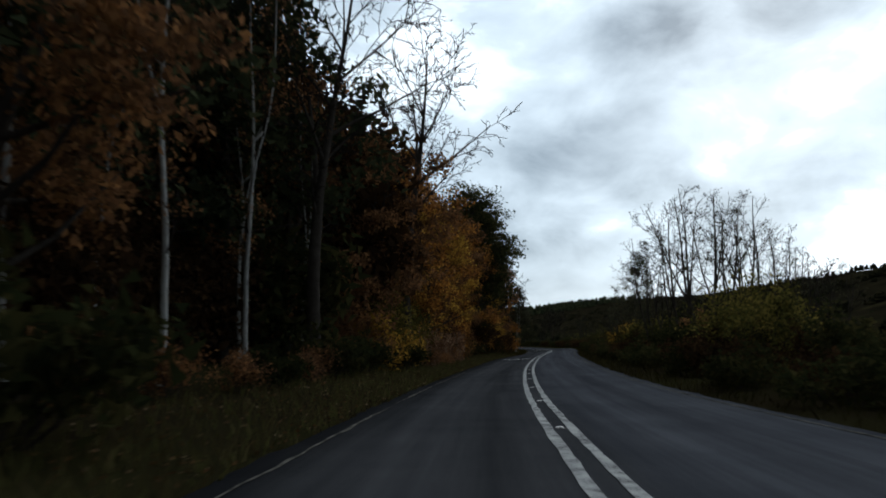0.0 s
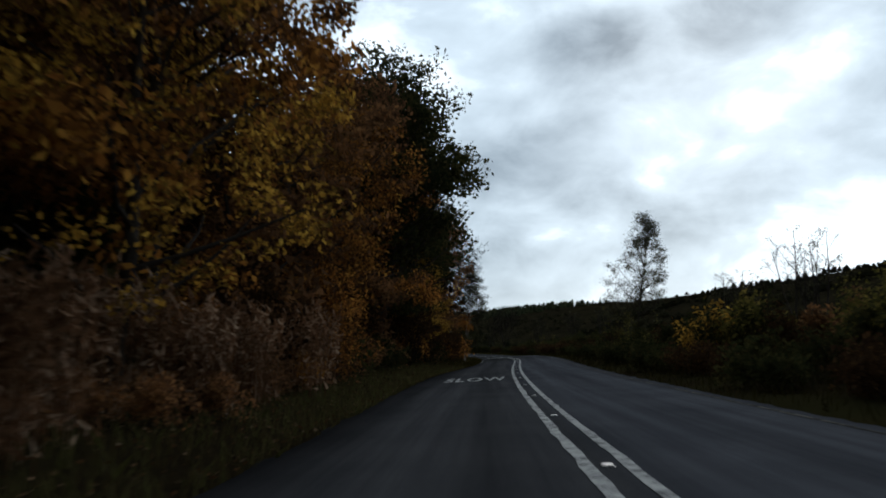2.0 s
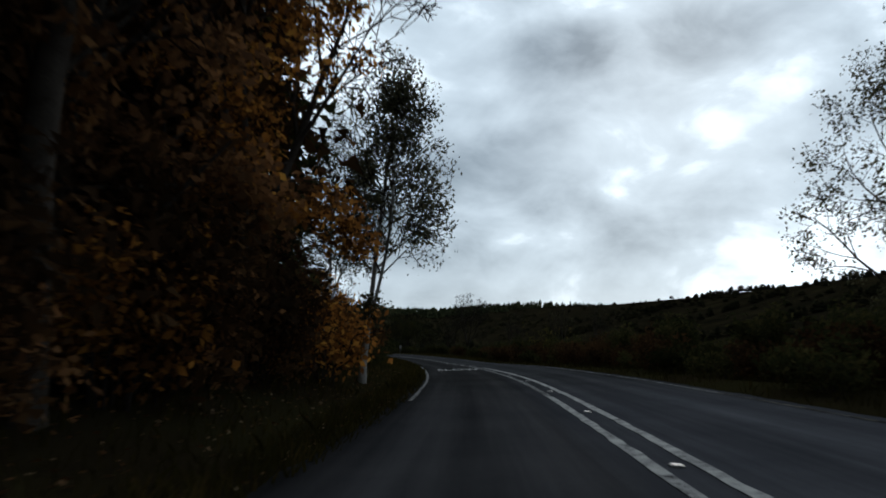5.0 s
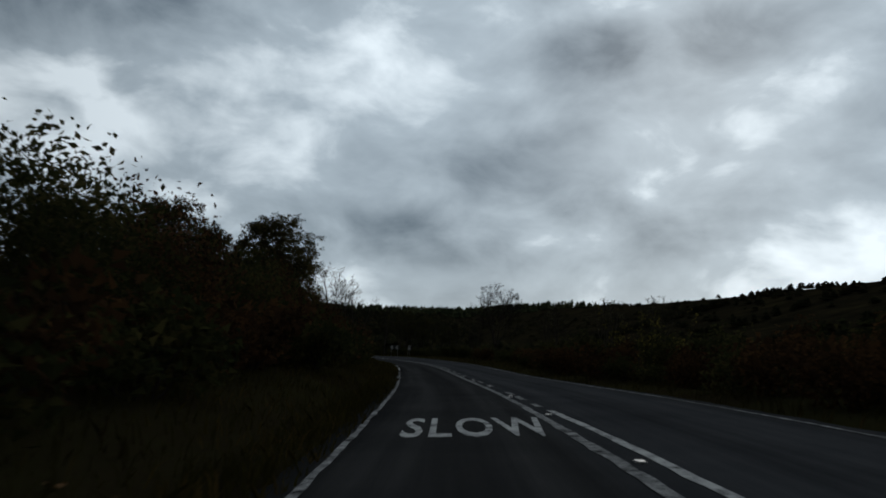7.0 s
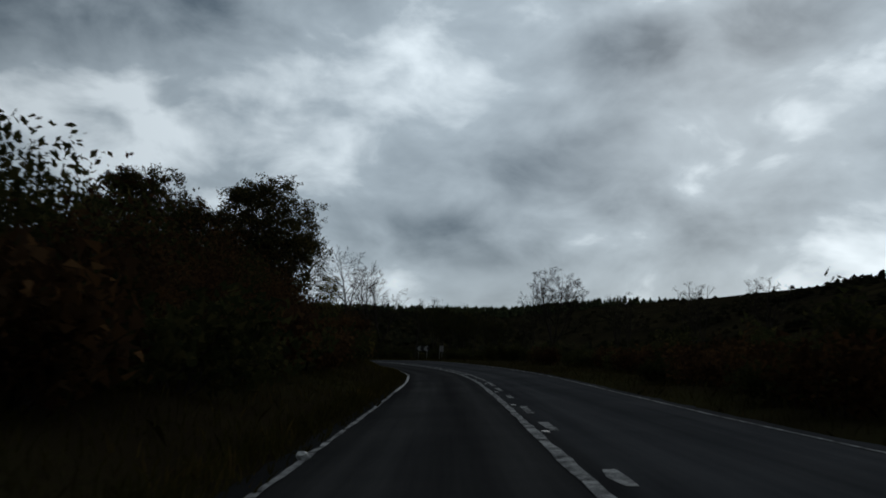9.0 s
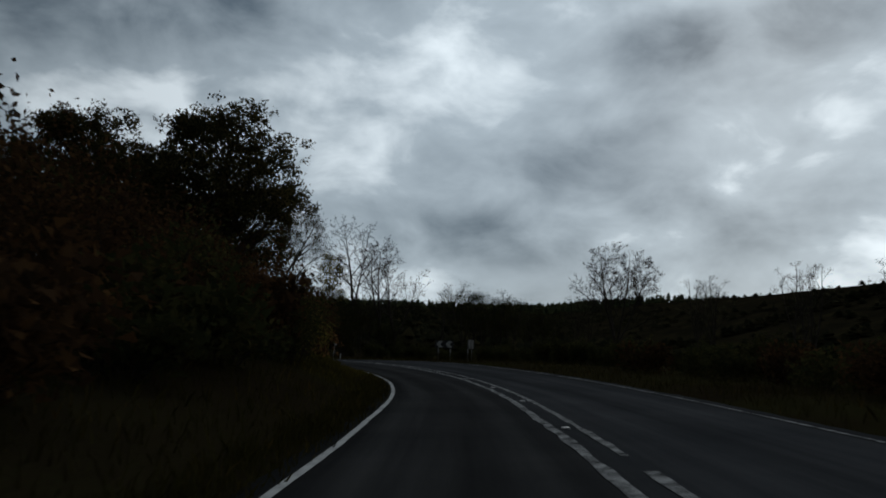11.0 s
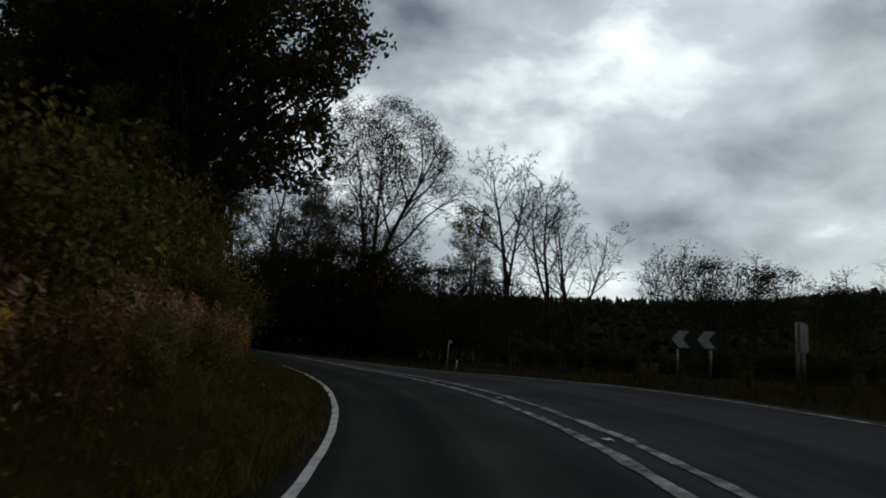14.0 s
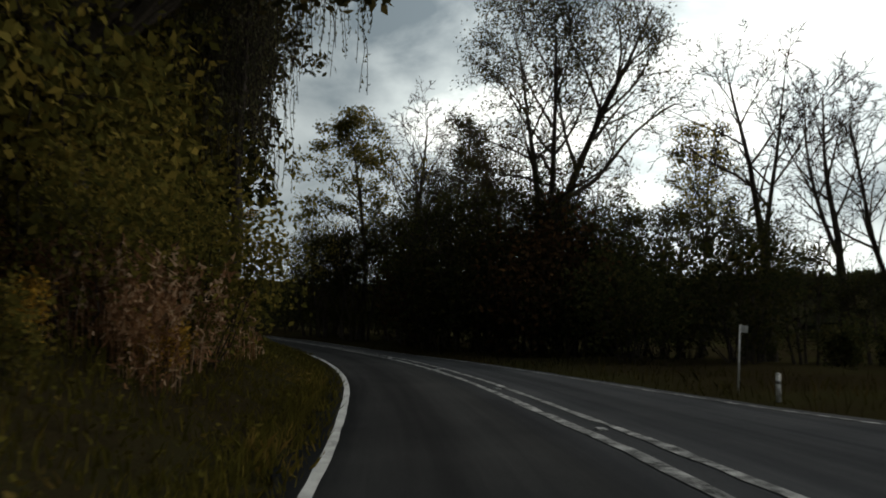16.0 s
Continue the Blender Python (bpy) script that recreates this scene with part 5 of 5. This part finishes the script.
p, g = scatter(15000, -5, 100, -1, 0.0, 3.4, 61, 1.3)
blades("grass", p, g.uniform(0.08, 0.32, len(p)), DRY_GRASS, "patchy dry verge grass along the wood", 62)
p, g = scatter(12000, 100, 200, -1, 0.0, 4.0, 72, 1.3)
blades("grass", p, g.uniform(0.08, 0.32, len(p)), DULL_GRASS, "patchy verge grass below the bank", 73)
p, g = scatter(30000, 195, 262, -1, 0.0, 6.0, 63, 1.2)
blades("grass", p, g.uniform(0.06, 0.26, len(p)), GREEN_GRASS, "long grass on the steep bank", 64)
p, g = scatter(18000, -5, 262, 1, 0.0, 5.5, 65, 1.2)
blades("grass", p, g.uniform(0.08, 0.35, len(p)), DULL_GRASS, "rough grass along the far verge", 66)

p, g = scatter(9000, 100, 205, -1, -0.28, 0.7, 68)
blades("grass", p, g.uniform(0.15, 0.36, len(p)), DULL_GRASS, "grass fringe leaning over the road edge", 69)
p, g = scatter(11000, 205, 262, -1, -0.25, 0.8, 70)
blades("grass", p, g.uniform(0.1, 0.32, len(p)), GREEN_GRASS, "tall grass fringe on the inside of the bend", 71)


def bank_herbs():
    p, g = scatter(11000, 206, 258, -1, 0.3, 5.5, 74, 0.9)
    p[:, 2] += g.uniform(0.05, 0.3, len(p))
    v, f = leaves(p, 0.05, g, flat=0.6, kite=True)
    tagged(new("bank_herbs", mesh_from("bank_herbs", v, f, GREEN_GRASS)), "yellow-green broad-leaved herbs on the grassy bank", "herbs", kind="stuff")


bank_herbs()


def litter():
    p, g = scatter(6000, -5, 130, -1, -0.2, 3.0, 67, 1.5)
    p[:, 2] += 0.05
    v, f = leaves(p, 0.05, g, flat=0.9, kite=True)
    tagged(new("leaf_litter", mesh_from("leaf_litter", v, f, LITTER)), "fallen brown leaves along the verge", "leaf litter", kind="stuff")


litter()


# ---- far woods ----
def far_woods(name, label, n, x, y, low, high, mat, seed, wide=1.0):
    rng = np.random.default_rng(seed)
    z = ground_z(x, y)
    n = len(x)
    h = rng.uniform(low, high, n)
    tiers = 3
    base = np.stack([x, y, z], -1)
    verts, faces, count = [], [], 0
    for t in range(tiers):
        lo, hi, r = 0.1 + 0.28 * t, 0.5 + 0.25 * t, 0.32 - 0.08 * t
        ang = np.arange(6) * np.pi / 3 + t
        ring = np.stack([np.cos(ang), np.sin(ang), 0 * ang], -1)[None] * (h * r * wide)[:, None, None] * rng.uniform(0.7, 1.3, (n, 6, 1))
        ring = base[:, None] + ring + np.stack([0 * h, 0 * h, h * lo], -1)[:, None]
        tip = base + np.stack([0.1 * h * rng.normal(0, 1, n), 0.1 * h * rng.normal(0, 1, n), h * hi], -1)
        v = np.concatenate([ring, tip[:, None]], 1).reshape(-1, 3)
        b = count + np.arange(n)[:, None] * 7
        k = np.arange(6)
        faces.append(np.stack([b + k, b + (k + 1) % 6, np.broadcast_to(b + 6, (n, 6))], -1).reshape(-1, 3))
        verts.append(v)
        count += len(v)
    tagged(new(name, mesh_from(name, np.concatenate(verts), np.concatenate(faces), mat)), label, "woods", kind="stuff")


def hillside_plants():
    rng = np.random.default_rng(81)
    n = 3600
    x, y = rng.uniform(-260, 420, n), rng.uniform(640, 800, n)
    tall = np.interp(x, [60, 330], [1.0, 0.3])
    far_woods("conifer_wood", "dark conifer wood along the distant ridge", n, x, y, 4.5 * tall, 8.5 * tall, NEEDLE, 82)
    n = 5200
    x, y = rng.uniform(50, 420, n), rng.uniform(-60, 760, n)
    keep = (lumps(x, y, 45, 3.0) > 0.05) | (rng.random(n) < 0.12)
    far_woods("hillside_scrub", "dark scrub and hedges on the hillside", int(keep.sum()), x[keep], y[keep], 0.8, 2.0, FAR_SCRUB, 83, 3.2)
    n = 2600
    x, y = rng.uniform(-120, 60, n), rng.uniform(300, 640, n)
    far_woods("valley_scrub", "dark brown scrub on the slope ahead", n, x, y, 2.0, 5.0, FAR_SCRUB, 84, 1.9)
    n = 900
    row = rng.integers(0, 6, n)
    x = rng.uniform(45, 220, n)
    y = 40 + row * 62 + 0.25 * x + rng.normal(0, 1.2, n)
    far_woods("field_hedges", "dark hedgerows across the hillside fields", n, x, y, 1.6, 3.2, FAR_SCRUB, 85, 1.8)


hillside_plants()


# ---- signs and posts ----
def plain(name, colour, rough=0.5, metal=0.0):
    m, n, l, b = material(name)
    geo = n.new("ShaderNodeNewGeometry")
    dirt = noise_of(n, l, 9, 5, 0.65, geo.outputs["Position"])
    r = ramp_of(n, [(0.3, tuple(c * 0.6 for c in colour)), (0.6, colour)])
    l.new(dirt.outputs["Fac"], r.inputs[0])
    l.new(r.outputs[0], b.inputs["Base Color"])
    b.inputs["Roughness"].default_value, b.inputs["Metallic"].default_value = rough, metal
    return m


WHITE, BLACK, GREY_STEEL = plain("dirty_white_paint", (0.42, 0.42, 0.40)), plain("black_sign_face", (0.015, 0.015, 0.016), 0.4), plain("grey_steel", (0.22, 0.22, 0.22), 0.45, 0.8)


def box(bm, lo, hi, bevel=0.0):
    g = bmesh.ops.create_cube(bm, size=1.0)["verts"]
    for v in g:
        v.co = Vector([lo[i] + (v.co[i] + 0.5) * (hi[i] - lo[i]) for i in range(3)])
    if bevel:
        bmesh.ops.bevel(bm, geom=[e for e in bm.edges if all(v in g for v in e.verts)], offset=bevel, segments=2, affect="EDGES")


def chevron_sign(x, y, facing, width, height, count, middle, label, face):
    ob = new("chevron_sign")
    z = float(ground_z(np.array([x]), np.array([y]))[0])
    base = middle - z - height / 2
    bm = bmesh.new()
    box(bm, (-width / 2, -0.015, base), (width / 2, 0.015, base + height), 0.006)
    part("board", bm_mesh("board", bm, BLACK), ob)
    for k in range(count):
        bm = bmesh.new()
        cx, w = (k + 0.5) / count * width - width / 2, width / count
        t, a = w * 0.42, w * 0.34
        pts = [(cx + a, base + 0.04), (cx + a - t, base + 0.04), (cx - a, base + height / 2), (cx + a - t, base + height - 0.04), (cx + a, base + height - 0.04), (cx - a + t, base + height / 2)]
        front = [bm.verts.new((px, -0.020, pz)) for px, pz in pts]
        back = [bm.verts.new((px, -0.0155, pz)) for px, pz in pts]
        for i, j, m, q in ((0, 1, 2, 5), (5, 2, 3, 4)):
            bm.faces.new([front[i], front[j], front[m], front[q]])
        for i in range(6):
            j = (i + 1) % 6
            bm.faces.new([front[i], back[i], back[j], front[j]])
        part("chevron", bm_mesh("chevron", bm, face), ob, "arrow pointing along the bend")
    for px in (-width * 0.32, width * 0.32):
        bm = bmesh.new()
        bmesh.ops.create_cone(bm, segments=12, radius1=0.038, radius2=0.038, depth=base + height + 0.3, cap_ends=True, matrix=Matrix.Translation((px, 0.056, (base + height - 0.3) / 2)))
        part("post", bm_mesh("post", bm, GREY_STEEL, True), ob)
    ob.matrix_basis = pose(x, y, z, 0, 0, facing)
    tagged(ob, label, "road sign")


for x, y, size in ((-9.5, 253.5, 1.15), (-6.2, 252.0, 1.25), (-3.4, 251.6, 1.3), (-0.8, 252.4, 1.15), (-12.5, 256, 1.1), (-7.0, 256, 1.4), (-2.2, 256, 1.35), (1.4, 255, 0.7), (4.2, 256, 0.5), (6.8, 257.5, 0.4)):
    rnd.choice([BANK_DARK, BANK_DARK, BANK_DARK, BANK_BROWN]).set(x, y, size, rnd.uniform(0, 360), "tall dark thicket filling the outside of the bend", "bend thicket")
for x, y, size in ((-13.0, 257.0, 0.95), (-10.4, 255.0, 1.02), (-8.0, 254.0, 1.08), (-5.6, 253.6, 1.08), (-3.2, 254.4, 1.0), (-1.0, 254.8, 0.9), (1.0, 256.5, 0.95), (3.4, 258.5, 0.88), (5.8, 259.5, 0.74), (8.6, 261.0, 0.6), (-15.4, 259.5, 1.05), (-18.0, 258.5, 0.92), (-20.5, 259.5, 0.92), (-23.0, 261.0, 0.92)):
    BRUSH.set(x, y, size, (x * 97 + y * 31) % 360, "tangled twiggy thicket tree outside the bend", "bend thicket")
chevron_sign(15.3, 228.4, -8, 1.4, 0.56, 2, 0.88, "black bend board with white chevrons on the grass verge", WHITE)
chevron_sign(17.1, 223.0, 72, 1.4, 0.62, 2, 0.9, "second black bend board with dull grey chevrons by the hedge", GREY_STEEL)


def marker_post(x, y):
    ob = new("marker_post")
    z = float(ground_z(np.array([x]), np.array([y]))[0])
    bm = bmesh.new()
    bmesh.ops.create_cone(bm, segments=12, radius1=0.022, radius2=0.022, depth=2.2, cap_ends=True, matrix=Matrix.Translation((0, 0, 0.9)))
    part("pole", bm_mesh("pole", bm, WHITE, True), ob)
    bm = bmesh.new()
    box(bm, (0.0, -0.012, 1.80), (0.20, 0.012, 1.98), 0.006)
    part("plate", bm_mesh("plate", bm, WHITE), ob, "small pale sign plate")
    bm = bmesh.new()
    for k, zz in enumerate((1.84, 1.89, 1.94)):
        box(bm, (0.04, -0.016, zz - 0.009), (0.16 - 0.02 * k, -0.0125, zz + 0.009))
    part("lettering", bm_mesh("lettering", bm, GREY_STEEL), ob)
    ob.matrix_basis = pose(x, y, z - 0.15, 0, 4, 20) @ Matrix.Scale(0.74, 4)
    tagged(ob, "thin white pole with a small sign plate on the verge", "road sign")


marker_post(5.55, 238.2)


def bollard(x, y):
    ob = new("verge_bollard")
    z = float(ground_z(np.array([x]), np.array([y]))[0])
    bm = bmesh.new()
    bmesh.ops.create_cone(bm, segments=16, radius1=0.07, radius2=0.06, depth=0.9, cap_ends=True, matrix=Matrix.Translation((0, 0, 0.37)))
    bmesh.ops.create_uvsphere(bm, u_segments=16, v_segments=8, radius=0.06, matrix=Matrix.Translation((0, 0, 0.82)))
    part("shaft", bm_mesh("shaft", bm, WHITE, True), ob)
    bm = bmesh.new()
    bmesh.ops.create_cone(bm, segments=16, radius1=0.0675, radius2=0.0655, depth=0.09, cap_ends=True, matrix=Matrix.Translation((0, 0, 0.62)))
    part("band", bm_mesh("band", bm, GREY_STEEL, True), ob, "dark reflective band")
    ob.matrix_basis = pose(x, y, z - 0.06, 0, 2, 0) @ Matrix.Scale(0.6, 4)
    tagged(ob, "short white rounded bollard in the grass", "bollard")


bollard(6.4, 236.6)


def litter_piece(s, d):
    rng = np.random.default_rng(91)
    bm = bmesh.new()
    bmesh.ops.create_icosphere(bm, subdivisions=2, radius=0.09)
    for v in bm.verts:
        v.co *= rng.uniform(0.6, 1.25)
        v.co.z *= 0.5
    x, y = plan(s, d)
    ob = new("litter_piece", bm_mesh("litter_piece", bm, WHITE))
    ob.matrix_basis = pose(float(x), float(y), float(road_z(s, d)) + 0.05, 10, 0, 30)
    tagged(ob, "crumpled scrap of pale litter on the verge", "litter")


litter_piece(159.3, -1.8)


# ---- road studs ----
def stud_kind():
    def build(ob):
        bm = bmesh.new()
        box(bm, (-0.065, -0.09, -0.02), (0.065, 0.09, 0.018), 0.012)
        part("housing", bm_mesh("housing", bm, GREY_STEEL), ob)
        for dx in (-0.03, 0.03):
            bm = bmesh.new()
            bmesh.ops.create_uvsphere(bm, u_segments=8, v_segments=6, radius=0.016, matrix=Matrix.Translation((dx, -0.088, 0.006)))
            part("reflector", bm_mesh("reflector", bm, WHITE, True), ob, "small glassy reflector")
    return build


first_stud = None
for k in range(44):
    s = -6 + 6.0 * k
    d = float(of(CENTRE, s)) + float(pair(s)) / 2
    x, y = plan(s, d)
    t = np.array(plan(s + 0.5, d)) - np.array(plan(s - 0.5, d))
    m = pose(float(x), float(y), float(road_z(s, d)) + 0.004, 0, 0, math.degrees(math.atan2(-t[0], t[1])))
    if first_stud is None:
        first_stud = new("road_stud")
        stud_kind()(first_stud)
        first_stud.matrix_basis = m
        ob = first_stud
    else:
        ob = copy_thing(first_stud, m)
    tagged(ob, "low metal reflecting stud between the centre lines", "road stud", "road studs")
